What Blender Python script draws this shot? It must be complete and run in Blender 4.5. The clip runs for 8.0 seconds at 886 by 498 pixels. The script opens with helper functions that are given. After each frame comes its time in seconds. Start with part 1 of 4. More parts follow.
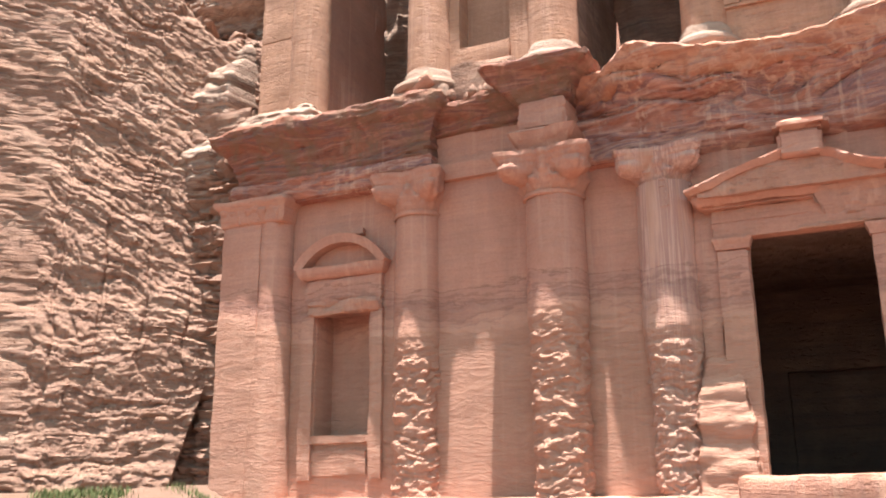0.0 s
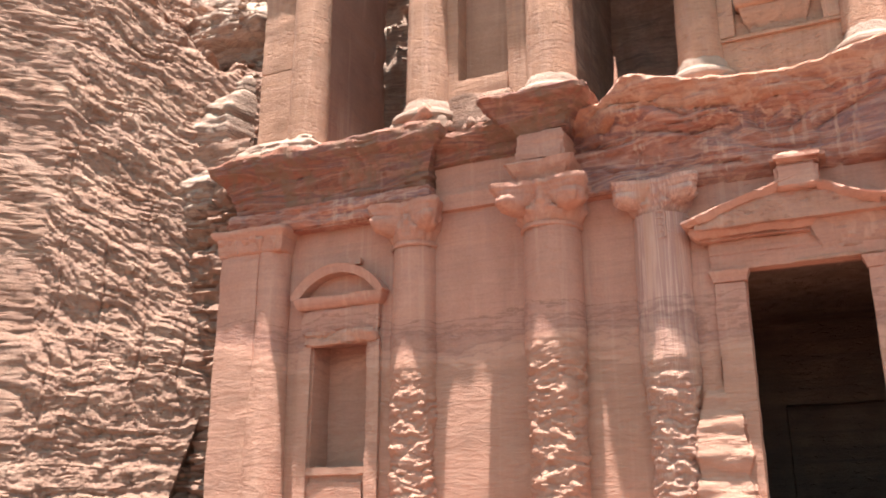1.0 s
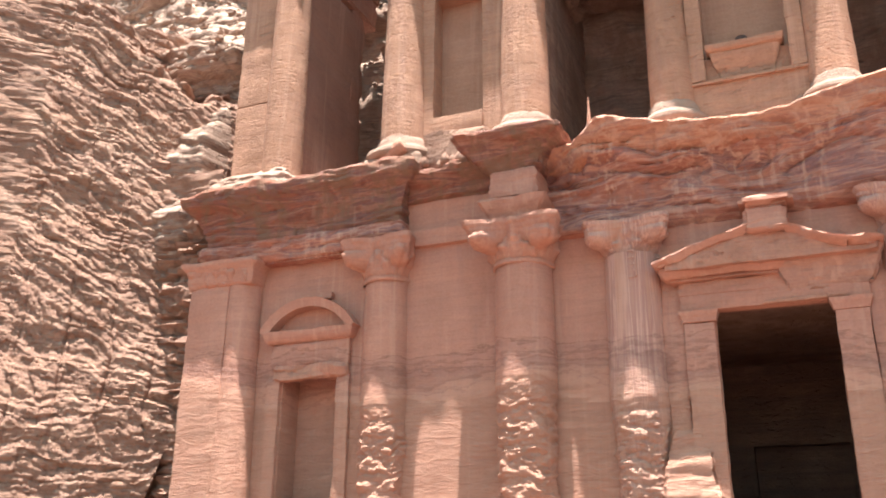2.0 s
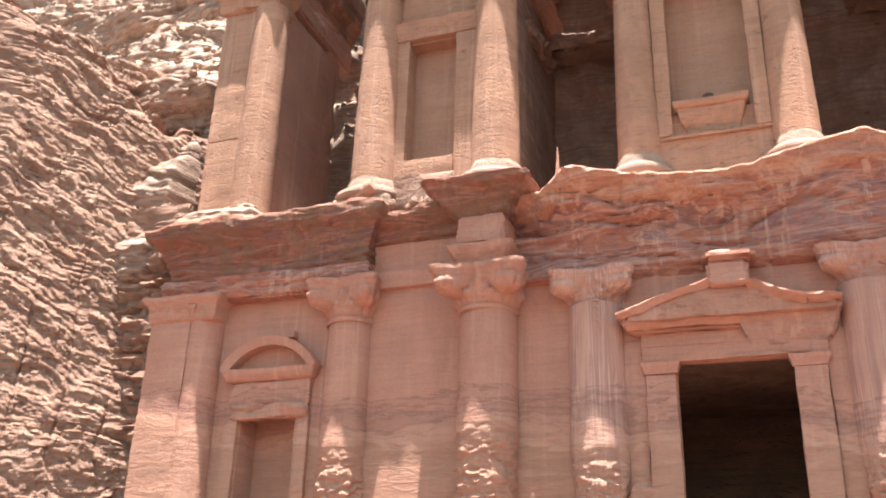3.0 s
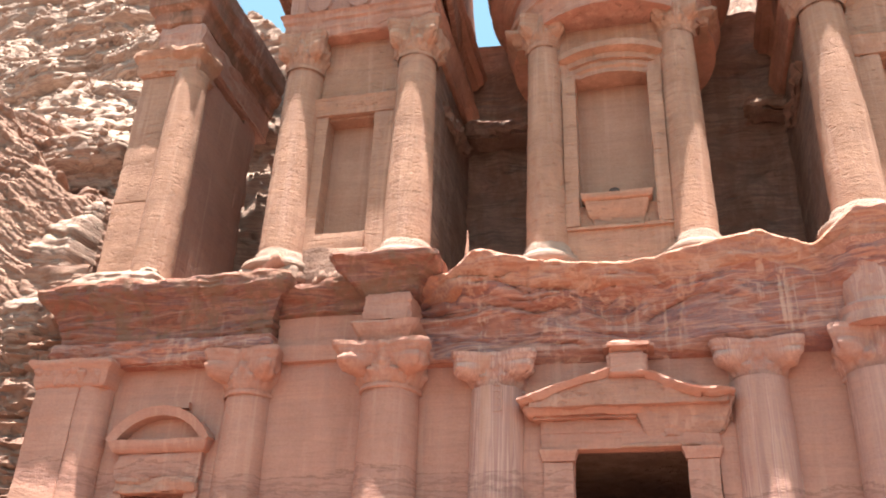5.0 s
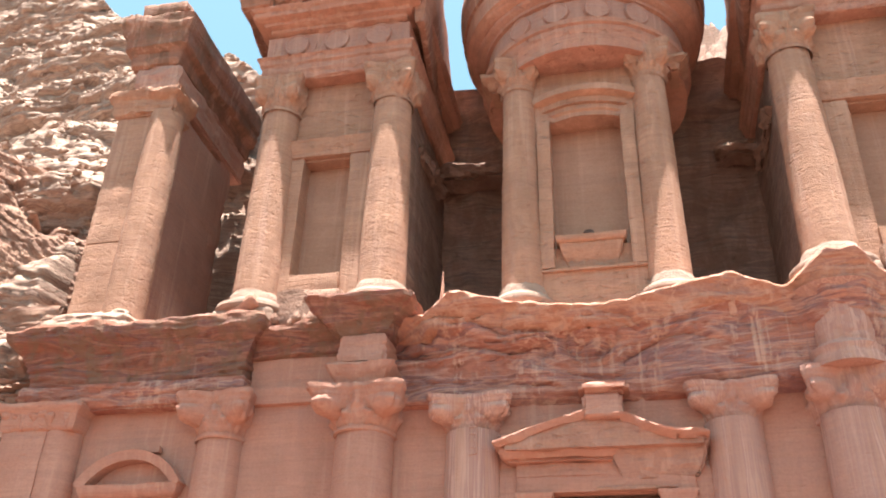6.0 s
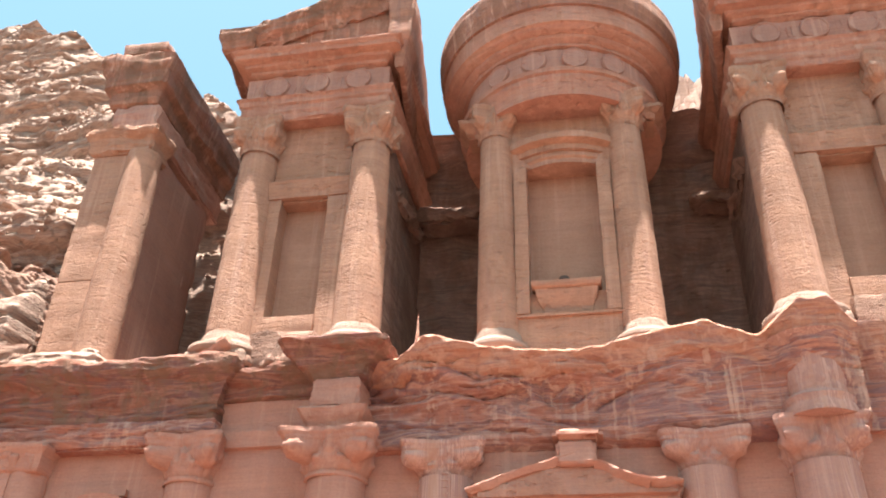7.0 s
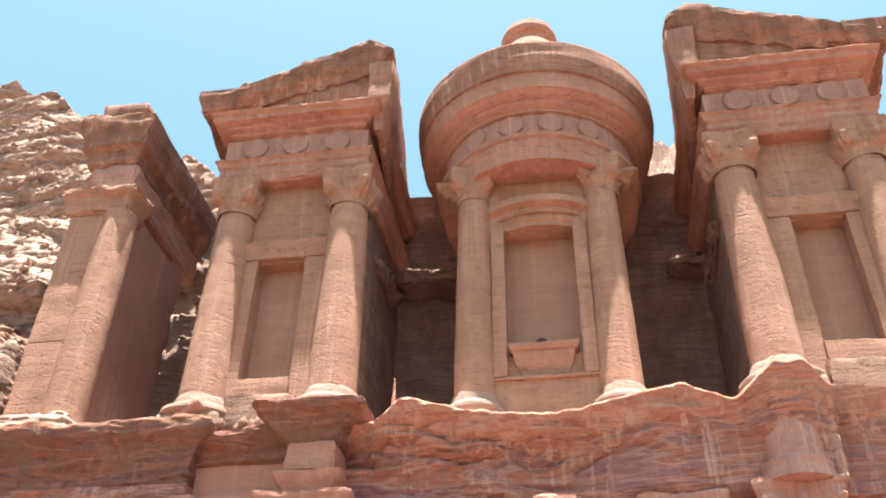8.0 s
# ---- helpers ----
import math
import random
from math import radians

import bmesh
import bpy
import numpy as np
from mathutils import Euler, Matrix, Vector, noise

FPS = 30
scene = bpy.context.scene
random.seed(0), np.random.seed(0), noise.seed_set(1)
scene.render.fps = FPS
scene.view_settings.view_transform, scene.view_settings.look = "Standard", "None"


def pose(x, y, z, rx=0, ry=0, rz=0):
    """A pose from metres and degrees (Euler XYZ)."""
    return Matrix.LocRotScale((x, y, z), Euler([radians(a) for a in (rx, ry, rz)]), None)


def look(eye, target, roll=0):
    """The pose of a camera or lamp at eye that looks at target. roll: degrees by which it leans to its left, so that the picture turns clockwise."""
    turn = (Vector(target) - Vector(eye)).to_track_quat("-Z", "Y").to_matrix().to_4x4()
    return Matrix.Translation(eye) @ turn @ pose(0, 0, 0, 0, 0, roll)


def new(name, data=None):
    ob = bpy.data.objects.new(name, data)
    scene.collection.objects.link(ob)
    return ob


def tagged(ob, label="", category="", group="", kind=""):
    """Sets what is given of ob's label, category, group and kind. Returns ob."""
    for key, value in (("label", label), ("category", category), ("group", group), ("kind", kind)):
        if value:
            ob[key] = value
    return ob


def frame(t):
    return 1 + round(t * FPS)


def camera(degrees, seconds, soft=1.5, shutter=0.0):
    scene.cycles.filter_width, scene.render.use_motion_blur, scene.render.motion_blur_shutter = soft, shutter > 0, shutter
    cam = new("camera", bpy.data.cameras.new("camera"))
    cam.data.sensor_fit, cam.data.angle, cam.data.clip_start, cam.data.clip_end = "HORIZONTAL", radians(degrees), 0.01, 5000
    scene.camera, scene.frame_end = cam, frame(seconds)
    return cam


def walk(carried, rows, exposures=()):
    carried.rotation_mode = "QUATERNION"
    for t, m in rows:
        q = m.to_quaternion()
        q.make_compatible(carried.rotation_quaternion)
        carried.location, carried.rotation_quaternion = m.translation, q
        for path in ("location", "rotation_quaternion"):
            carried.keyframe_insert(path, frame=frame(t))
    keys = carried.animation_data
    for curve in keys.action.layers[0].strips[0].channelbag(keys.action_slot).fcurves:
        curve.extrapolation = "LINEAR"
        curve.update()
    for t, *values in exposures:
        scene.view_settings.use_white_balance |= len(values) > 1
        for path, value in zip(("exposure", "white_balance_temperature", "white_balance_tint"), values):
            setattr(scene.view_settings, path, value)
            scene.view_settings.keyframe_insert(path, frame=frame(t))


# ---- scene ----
cam = camera(52.2, 8.0, soft=1.9)
EYE = (1.3, -32.0, 1.6)
PATH = [
    (0, (-2.792, -23.28, 4.287), -0.22),
    (0.5, (-2.743, -23.311, 4.455), 0.17),
    (1, (-2.727, -23.357, 4.612), 0.05),
    (1.5, (-2.568, -23.341, 4.772), 0.13),
    (1.7, (-2.501, -23.344, 4.859), 0.27),
    (2.8, (-2.083, -23.367, 5.345), 1.54),
    (3, (-1.995, -23.376, 5.443), 1.85),
    (3.5, (-1.689, -23.341, 5.611), 1.94),
    (4, (-1.357, -23.308, 5.77), 2.32),
    (4.5, (-1.14, -23.346, 5.976), 2.24),
    (4.7, (-1.059, -23.373, 6.074), 2.39),
    (5.8, (-0.694, -23.608, 6.659), 1.91),
    (6, (-0.642, -23.602, 6.67), 1.75),
    (6.5, (-0.481, -23.669, 6.837), 1.58),
    (7, (-0.343, -23.804, 7.089), 1.8),
    (7.5, (-0.104, -23.917, 7.318), 1.05),
    (8, (-0.043, -24.153, 7.652), 1.18),
]
walk(cam, [(t, look(EYE, target, roll)) for t, target, roll in PATH], [(0, 1.87), (1.5, 1.97), (3, 2.07), (6.5, 2.12), (8, 2.02)])

# ---------------------------------------------------------------- light
SUN = Vector((0.042, -0.117, 1.0)).normalized()
world = bpy.data.worlds.new("sky")
scene.world = world
world.use_nodes = True
wn = world.node_tree
sky = wn.nodes.new("ShaderNodeTexSky")
sky.sky_type, sky.sun_disc = "NISHITA", False
sky.sun_elevation, sky.sun_rotation = math.asin(SUN.z), math.atan2(SUN.x, SUN.y)
sky.air_density, sky.dust_density, sky.ozone_density = 0.85, 1.6, 0.0
warm = wn.nodes.new("ShaderNodeMix")
warm.data_type, warm.blend_type = "RGBA", "MULTIPLY"
warm.inputs[0].default_value, warm.inputs[7].default_value = 1.0, (1.12, 1.42, 1.14, 1)
wn.links.new(sky.outputs["Color"], warm.inputs[6])
wn.links.new(warm.outputs[2], wn.nodes["Background"].inputs["Color"])
wn.nodes["Background"].inputs["Strength"].default_value = 0.071
sun = new("sun", bpy.data.lights.new("sun", "SUN"))
sun.data.energy, sun.data.angle, sun.data.color = 5.0, radians(0.6), (1.0, 0.95, 0.87)
sun.matrix_world = look((0, 0, 60), Vector((0, 0, 60)) - SUN)

# ---------------------------------------------------------------- numeric noise
def lattice(ix, iy, iz, seed):
    h = (ix * 374761393 + iy * 668265263 + iz * 1274126177 + seed * 974634777) & 0x7FFFFFFF
    h = ((h ^ (h >> 13)) * 1274126177) & 0x7FFFFFFF
    return ((h ^ (h >> 16)) & 0xFFFF) / 32767.5 - 1.0


def vnoise(p, seed=0):
    """Smooth noise in -1..1 at an array of places."""
    f = np.floor(p)
    i = f.astype(np.int64)
    w = p - f
    w = w * w * (3 - 2 * w)
    out = 0.0
    for a in (0, 1):
        for b in (0, 1):
            for c in (0, 1):
                k = (w[..., 0] if a else 1 - w[..., 0]) * (w[..., 1] if b else 1 - w[..., 1]) * (w[..., 2] if c else 1 - w[..., 2])
                out = out + k * lattice(i[..., 0] + a, i[..., 1] + b, i[..., 2] + c, seed)
    return out


def fbm(p, octaves=3, seed=0):
    p = np.asarray(p, float)
    total, gain = 0.0, 1.0
    for k in range(octaves):
        total = total + gain * vnoise(p * 2.0**k + 17.3 * k, seed + k)
        gain *= 0.5
    return total / 1.75


def beds(z):
    """Rock layers: ledges with sloping tops and sharp undercuts, -0.5..0.5."""
    s = np.ceil(z) - z
    return np.sqrt(np.clip(s, 0, 1)) * (1 - s**6) - 0.5


# ---------------------------------------------------------------- materials
def nodes_of(name):
    m = bpy.data.materials.new(name)
    m.use_nodes = True
    t = m.node_tree
    return m, t, t.nodes["Principled BSDF"]


def math_node(t, op, a, b):
    n = t.nodes.new("ShaderNodeMath")
    n.operation = op
    for k, v in enumerate((a, b)):
        if isinstance(v, (int, float)):
            n.inputs[k].default_value = v
        else:
            t.links.new(v, n.inputs[k])
    return n.outputs[0]


def noise_node(t, vector, scale, detail=4.0, rough=0.6, distortion=0.0):
    n = t.nodes.new("ShaderNodeTexNoise")
    n.inputs["Scale"].default_value, n.inputs["Detail"].default_value = scale, detail
    n.inputs["Roughness"].default_value, n.inputs["Distortion"].default_value = rough, distortion
    t.links.new(vector, n.inputs["Vector"])
    return n.outputs["Fac"]


def stretched(t, vector, sx, sy, sz, tilt=0.0):
    n = t.nodes.new("ShaderNodeMapping")
    n.inputs["Scale"].default_value = (sx, sy, sz)
    n.inputs["Rotation"].default_value = (0, tilt, 0)
    t.links.new(vector, n.inputs["Vector"])
    return n.outputs["Vector"]


def ramp(t, fac, stops):
    n = t.nodes.new("ShaderNodeValToRGB")
    e = n.color_ramp.elements
    while len(e) < len(stops):
        e.new(0.5)
    for k, (at, colour) in enumerate(stops):
        e[k].position, e[k].color = at, (*colour, 1)
    t.links.new(fac, n.inputs["Fac"])
    return n.outputs["Color"]


def mix(t, fac, a, b, mode="MIX"):
    n = t.nodes.new("ShaderNodeMix")
    n.data_type, n.blend_type = "RGBA", mode
    for k, v in ((0, fac), (6, a), (7, b)):
        if isinstance(v, (int, float)):
            n.inputs[k].default_value = v
        elif isinstance(v, tuple):
            n.inputs[k].default_value = (*v, 1)
        else:
            t.links.new(v, n.inputs[k])
    return n.outputs[2]


def sandstone(name, low, mid, high, band, band_amount=0.5, streak=0.0, bump=0.25, tilt=0.03, fine=1.0, pits=0.3, lines=0.4, vein=False, colours=None, stain=0.0, flow=0.0, swirl_amount=0.72, drip_size=(1.15, 0.22), flat_tint=0.0):
    """Layered sandstone: grain, wavy beds, mottling, runs of pale mineral and pits."""
    m, t, out = nodes_of(name)
    low, mid, high, band = (tuple(v * k for v, k in zip(c, (1.037, 0.946, 0.985))) for c in (low, mid, high, band))
    colours = [tuple(v * k for v, k in zip(c, (1.05, 0.98, 1.03))) for c in colours or ()]
    pos = t.nodes.new("ShaderNodeNewGeometry").outputs["Position"]
    blotch = noise_node(t, pos, 0.35, 5, 0.62, 0.6)
    grain = noise_node(t, pos, 9.0 * fine, 5, 0.7)
    bed = noise_node(t, stretched(t, pos, 0.10, 0.10, 1.9, tilt), 1.0, 6, 0.62, 1.1)
    thin = noise_node(t, stretched(t, pos, 0.55, 0.55, 7.0, tilt), 1.0, 6, 0.68, 1.4)
    base = ramp(t, blotch, [(0.30, low), (0.52, mid), (0.72, high)])
    tint = ramp(t, bed, [(0.38, (0, 0, 0)), (0.62, (1, 1, 1))])
    amount = math_node(t, "MULTIPLY", tint, band_amount)
    base = mix(t, amount, base, band)
    if colours:
        swirl = noise_node(t, stretched(t, pos, 0.13, 0.13, 1.25, tilt * 0.5), 1.0, 8, 0.6, 1.3)
        many = ramp(t, swirl, [(0.34 + 0.32 * k / (len(colours) - 1), c) for k, c in enumerate(colours)])
        base = mix(t, swirl_amount, base, many)
    shade = ramp(t, thin, [(0.33, (0.72, 0.70, 0.70)), (0.52, (1, 1, 1)), (0.68, (1.0, 1.0, 1.0))])
    base = mix(t, lines, base, shade, "MULTIPLY")
    speck = ramp(t, grain, [(0.25, (0.78, 0.76, 0.76)), (0.6, (1, 1, 1))])
    base = mix(t, 0.6, base, speck, "MULTIPLY")
    if streak:
        run = noise_node(t, stretched(t, pos, 3.0, 3.0, 0.09), 1.0, 4, 0.62, 0.3)
        here = noise_node(t, stretched(t, pos, 0.35, 0.35, 0.12), 1.0, 2, 0.5)
        pale = math_node(t, "MULTIPLY", ramp(t, run, [(0.52, (0, 0, 0)), (0.62, (1, 1, 1))]), ramp(t, here, [(0.42, (0, 0, 0)), (0.54, (1, 1, 1))]))
        base = mix(t, math_node(t, "MULTIPLY", pale, streak), base, (0.62, 0.385, 0.30))
        run2 = noise_node(t, stretched(t, pos, 2.1, 2.1, 0.12), 1.0, 4, 0.6, 0.8)
        base = mix(t, math_node(t, "MULTIPLY", ramp(t, run2, [(0.54, (0, 0, 0)), (0.64, (1, 1, 1))]), streak * 0.55), base, (0.30, 0.175, 0.165))
    if flow:
        # wavy runs of white and mauve minerals washed down the stone
        wash = noise_node(t, stretched(t, pos, 1.7, 1.7, 0.055), 1.0, 5, 0.58, 0.45)
        runs = ramp(t, wash, [(0.36, (0.34, 0.18, 0.155)), (0.43, (0.48, 0.265, 0.205)), (0.475, (0.36, 0.19, 0.17)), (0.51, (0.60, 0.37, 0.30)), (0.545, (0.39, 0.21, 0.185)), (0.59, (0.54, 0.315, 0.25)), (0.65, (0.45, 0.24, 0.18))])
        spot = noise_node(t, stretched(t, pos, 0.5, 0.5, 0.1), 1.0, 2, 0.5)
        base = mix(t, math_node(t, "MULTIPLY", ramp(t, spot, [(0.36, (0.25, 0.25, 0.25)), (0.52, (1, 1, 1))]), flow), base, runs)
    if stain:
        # dark patina that runs down from the edges in broad drips
        drip = noise_node(t, stretched(t, pos, drip_size[0], drip_size[0], drip_size[1]), 1.0, 6, 0.66, 0.5)
        patch = noise_node(t, pos, 0.55, 5, 0.65, 0.4)
        cover = ramp(t, math_node(t, "ADD", math_node(t, "MULTIPLY", drip, 0.65), math_node(t, "MULTIPLY", patch, 0.35)), [(0.46, (0, 0, 0)), (0.56, (1, 1, 1))])
        base = mix(t, math_node(t, "MULTIPLY", cover, stain), base, (0.215, 0.12, 0.085))
    if flat_tint:
        # paler on the flatter places
        up = t.nodes.new("ShaderNodeSeparateXYZ")
        t.links.new(t.nodes.new("ShaderNodeNewGeometry").outputs["Normal"], up.inputs[0])
        base = mix(t, math_node(t, "MULTIPLY", ramp(t, up.outputs["Z"], [(0.35, (0, 0, 0)), (0.7, (1, 1, 1))]), flat_tint), base, (0.71, 0.55, 0.44))
    rough = 0.0
    if vein:
        # a grey layer crosses the rock at about nine metres; below it the stone is paler and coarser
        sep = t.nodes.new("ShaderNodeSeparateXYZ")
        t.links.new(pos, sep.inputs[0])
        wander = noise_node(t, stretched(t, pos, 0.18, 0.18, 0.5), 1.0, 5, 0.6)
        level = math_node(t, "ADD", math_node(t, "ADD", sep.outputs["Z"], math_node(t, "MULTIPLY", sep.outputs["X"], 0.05)), math_node(t, "MULTIPLY", wander, -3.6))
        seam = noise_node(t, stretched(t, pos, 0.8, 0.8, 3.6), 1.0, 7, 0.72, 1.6)
        at = math_node(t, "DIVIDE", math_node(t, "ADD", level, math_node(t, "MULTIPLY", seam, 1.8)), 18.0)
        grey = ramp(t, at, [(0.385, (0, 0, 0)), (0.405, (0.25, 0.25, 0.25)), (0.42, (0.8, 0.8, 0.8)), (0.432, (0.15, 0.15, 0.15)), (0.45, (0.4, 0.4, 0.4)), (0.465, (0, 0, 0))])
        foot = ramp(t, at, [(0.36, (1, 1, 1)), (0.43, (0, 0, 0))])
        pale = mix(t, ramp(t, seam, [(0.35, (0, 0, 0)), (0.65, (1, 1, 1))]), (0.46, 0.25, 0.18), (0.60, 0.37, 0.275))
        base = mix(t, math_node(t, "MULTIPLY", foot, 0.4), base, pale)
        base = mix(t, math_node(t, "MULTIPLY", grey, 0.5), base, (0.27, 0.15, 0.138))
        # thin dark partings between the beds of the layer
        parting = math_node(t, "DIVIDE", math_node(t, "ADD", level, math_node(t, "MULTIPLY", seam, 0.7)), 18.0)
        stops = [(0.335, (1, 1, 1))]
        for at, width, depth in ((0.352, 0.004, 0.75), (0.372, 0.007, 0.7), (0.396, 0.0035, 0.55), (0.412, 0.006, 0.65), (0.433, 0.003, 0.5)):
            stops += [(at - width, (1, 1, 1)), (at, (depth, depth * 0.97, depth)), (at + width, (1.0, 1.0, 1.0))]
        base = mix(t, 0.85, base, ramp(t, parting, stops), "MULTIPLY")
        rough = math_node(t, "MULTIPLY", foot, math_node(t, "MULTIPLY", seam, 2.4))
    t.links.new(base, out.inputs["Base Color"])
    out.inputs["Roughness"].default_value = 0.92
    out.inputs["Specular IOR Level"].default_value = 0.15
    height = math_node(t, "ADD", math_node(t, "MULTIPLY", thin, lines * 0.75), math_node(t, "MULTIPLY", grain, 0.35))
    pit = noise_node(t, stretched(t, pos, 1.0, 1.0, 2.2), 2.6, 4, 0.6)
    height = math_node(t, "ADD", height, math_node(t, "MULTIPLY", ramp(t, pit, [(0.30, (0, 0, 0)), (0.42, (1, 1, 1))]), pits))
    height = math_node(t, "ADD", height, rough)
    b = t.nodes.new("ShaderNodeBump")
    b.inputs["Strength"].default_value, b.inputs["Distance"].default_value = 0.8, bump
    t.links.new(height, b.inputs["Height"])
    t.links.new(b.outputs["Normal"], out.inputs["Normal"])
    return m


ROSE = sandstone("rose_sandstone", (0.43, 0.225, 0.16), (0.49, 0.265, 0.19), (0.53, 0.30, 0.22), (0.41, 0.23, 0.18), 0.55, streak=0.24, stain=0.10, bump=0.09, pits=0.3, lines=0.35, vein=True)
ROSE_WORN = sandstone("weathered_rose_sandstone", (0.422, 0.221, 0.150), (0.525, 0.294, 0.204), (0.596, 0.363, 0.262), (0.433, 0.235, 0.179), 0.6, streak=0.35, stain=0.18, bump=0.2, pits=0.5, lines=0.5)
MAUVE = sandstone("grey_mauve_sandstone", (0.345, 0.215, 0.173), (0.408, 0.255, 0.203), (0.461, 0.290, 0.228), (0.440, 0.250, 0.178), 0.45, streak=0.35, bump=0.12, pits=0.3, lines=0.45)
OCHRE = sandstone("orange_banded_sandstone", (0.414, 0.195, 0.124), (0.511, 0.262, 0.165), (0.559, 0.329, 0.224), (0.385, 0.198, 0.149), 0.5, streak=0.5, bump=0.18, tilt=-0.04, pits=0.4, lines=0.45, colours=[(0.326, 0.155, 0.115), (0.521, 0.262, 0.159), (0.423, 0.195, 0.130), (0.559, 0.348, 0.249), (0.347, 0.195, 0.165), (0.511, 0.248, 0.149), (0.404, 0.213, 0.165)])
BANDED = sandstone("banded_red_sandstone", (0.363, 0.148, 0.106), (0.459, 0.207, 0.140), (0.534, 0.286, 0.206), (0.321, 0.173, 0.162), 0.6, streak=0.75, bump=0.2, tilt=-0.05, pits=0.4, lines=0.75, swirl_amount=0.88, colours=[(0.267, 0.113, 0.085), (0.481, 0.213, 0.140), (0.363, 0.152, 0.111), (0.545, 0.307, 0.227), (0.267, 0.152, 0.149), (0.459, 0.198, 0.131), (0.321, 0.178, 0.170)])
CRUST = sandstone("patinated_red_sandstone", (0.238, 0.092, 0.062), (0.302, 0.129, 0.084), (0.350, 0.179, 0.124), (0.210, 0.108, 0.097), 0.6, streak=0.15, stain=0.85, drip_size=(1.7, 0.16), bump=0.2, tilt=-0.05, pits=0.4, lines=0.5, swirl_amount=0.85, colours=[(0.175, 0.071, 0.051), (0.316, 0.133, 0.084), (0.238, 0.096, 0.067), (0.358, 0.191, 0.136), (0.175, 0.096, 0.090), (0.302, 0.123, 0.079), (0.210, 0.111, 0.101)])
TAN = sandstone("tan_sandstone", (0.388, 0.231, 0.150), (0.454, 0.276, 0.184), (0.511, 0.325, 0.223), (0.378, 0.231, 0.165), 0.65, streak=0.3, stain=0.2, bump=0.15, pits=0.5, lines=0.55)
PALE = sandstone("pale_base_sandstone", (0.315, 0.225, 0.167), (0.375, 0.287, 0.223), (0.411, 0.331, 0.266), (0.310, 0.212, 0.161), 0.5, bump=0.15, pits=0.5, lines=0.5)
# CAVE: hall stone coloured dark so the unlit interior reads as deep shade
CAVE = sandstone("shade_dark_hall_stone", (0.182, 0.126, 0.105), (0.238, 0.161, 0.126), (0.350, 0.238, 0.182), (0.154, 0.112, 0.098), 0.6, bump=0.2, pits=0.4)
STREAKED = sandstone("streaked_rose_sandstone", (0.41, 0.225, 0.17), (0.47, 0.27, 0.205), (0.53, 0.32, 0.25), (0.37, 0.23, 0.20), 0.5, streak=0.5, flow=0.78, bump=0.1, pits=0.2, lines=0.25, vein=True)
CLIFF = sandstone("rough_cliff_sandstone", (0.267, 0.160, 0.111), (0.367, 0.241, 0.173), (0.440, 0.317, 0.236), (0.281, 0.181, 0.139), 0.7, bump=0.25, pits=0.8, tilt=0.08, lines=0.7)
HILL = sandstone("pale_hillside_rock", (0.243, 0.164, 0.120), (0.328, 0.232, 0.176), (0.428, 0.326, 0.254), (0.250, 0.171, 0.130), 0.6, bump=0.25, pits=0.8, tilt=0.06, lines=0.6, colours=[(0.229, 0.154, 0.113), (0.371, 0.266, 0.201), (0.284, 0.199, 0.149), (0.442, 0.340, 0.264), (0.256, 0.173, 0.134), (0.398, 0.298, 0.228), (0.256, 0.177, 0.135)], flat_tint=0.4)
# DARK: brown recess stain, with the shade of the recess also in its colour
DARK = sandstone("stain_and_shade_recess_sandstone", (0.237, 0.166, 0.130), (0.369, 0.254, 0.196), (0.499, 0.352, 0.260), (0.202, 0.146, 0.124), 0.7, bump=0.2, pits=0.5, lines=0.5, stain=0.5, colours=[(0.162, 0.114, 0.094), (0.380, 0.260, 0.198), (0.237, 0.166, 0.135), (0.456, 0.322, 0.239), (0.190, 0.135, 0.114)], swirl_amount=0.5)
# BUFF: stone for the niche backs, darkened to carry their shade
BUFF = sandstone("niche_shade_buff_sandstone", (0.322, 0.192, 0.129), (0.378, 0.232, 0.159), (0.424, 0.268, 0.189), (0.314, 0.192, 0.138), 0.5, streak=0.15, bump=0.08, pits=0.2, lines=0.3)
SAND = sandstone("sandy_ground", (0.137, 0.087, 0.062), (0.170, 0.112, 0.081), (0.202, 0.137, 0.099), (0.146, 0.099, 0.075), 0.4, bump=0.1, pits=0.2)
RIM = sandstone("rain_streaked_sandstone", (0.33, 0.165, 0.11), (0.45, 0.25, 0.17), (0.54, 0.35, 0.25), (0.30, 0.175, 0.135), 0.65, streak=0.85, bump=0.18, pits=0.5, lines=0.55, stain=0.42, drip_size=(2.6, 0.10))
STAINED = sandstone("dark_streaked_sandstone", (0.30, 0.15, 0.10), (0.41, 0.225, 0.15), (0.50, 0.31, 0.22), (0.26, 0.15, 0.115), 0.65, streak=0.5, bump=0.2, pits=0.5, lines=0.65, stain=0.85)
SOOT = sandstone("dark_stone", (0.10, 0.07, 0.06), (0.14, 0.10, 0.08), (0.18, 0.13, 0.1), (0.1, 0.07, 0.06), 0.4)


def grass_material():
    m, t, out = nodes_of("grass")
    r = t.nodes.new("ShaderNodeNewGeometry").outputs["Random Per Island"]
    t.links.new(ramp(t, r, [(0.0, (0.05, 0.075, 0.02)), (0.6, (0.10, 0.13, 0.04)), (1.0, (0.22, 0.19, 0.08))]), out.inputs["Base Color"])
    out.inputs["Roughness"].default_value = 0.7
    return m


GRASS = grass_material()


# ---------------------------------------------------------------- builders
def thing(name, at, label, category, group="", kind=""):
    ob = new(name)
    ob.empty_display_size = 0.3
    ob.location = at
    tagged(ob, label, category, group, kind)
    return ob


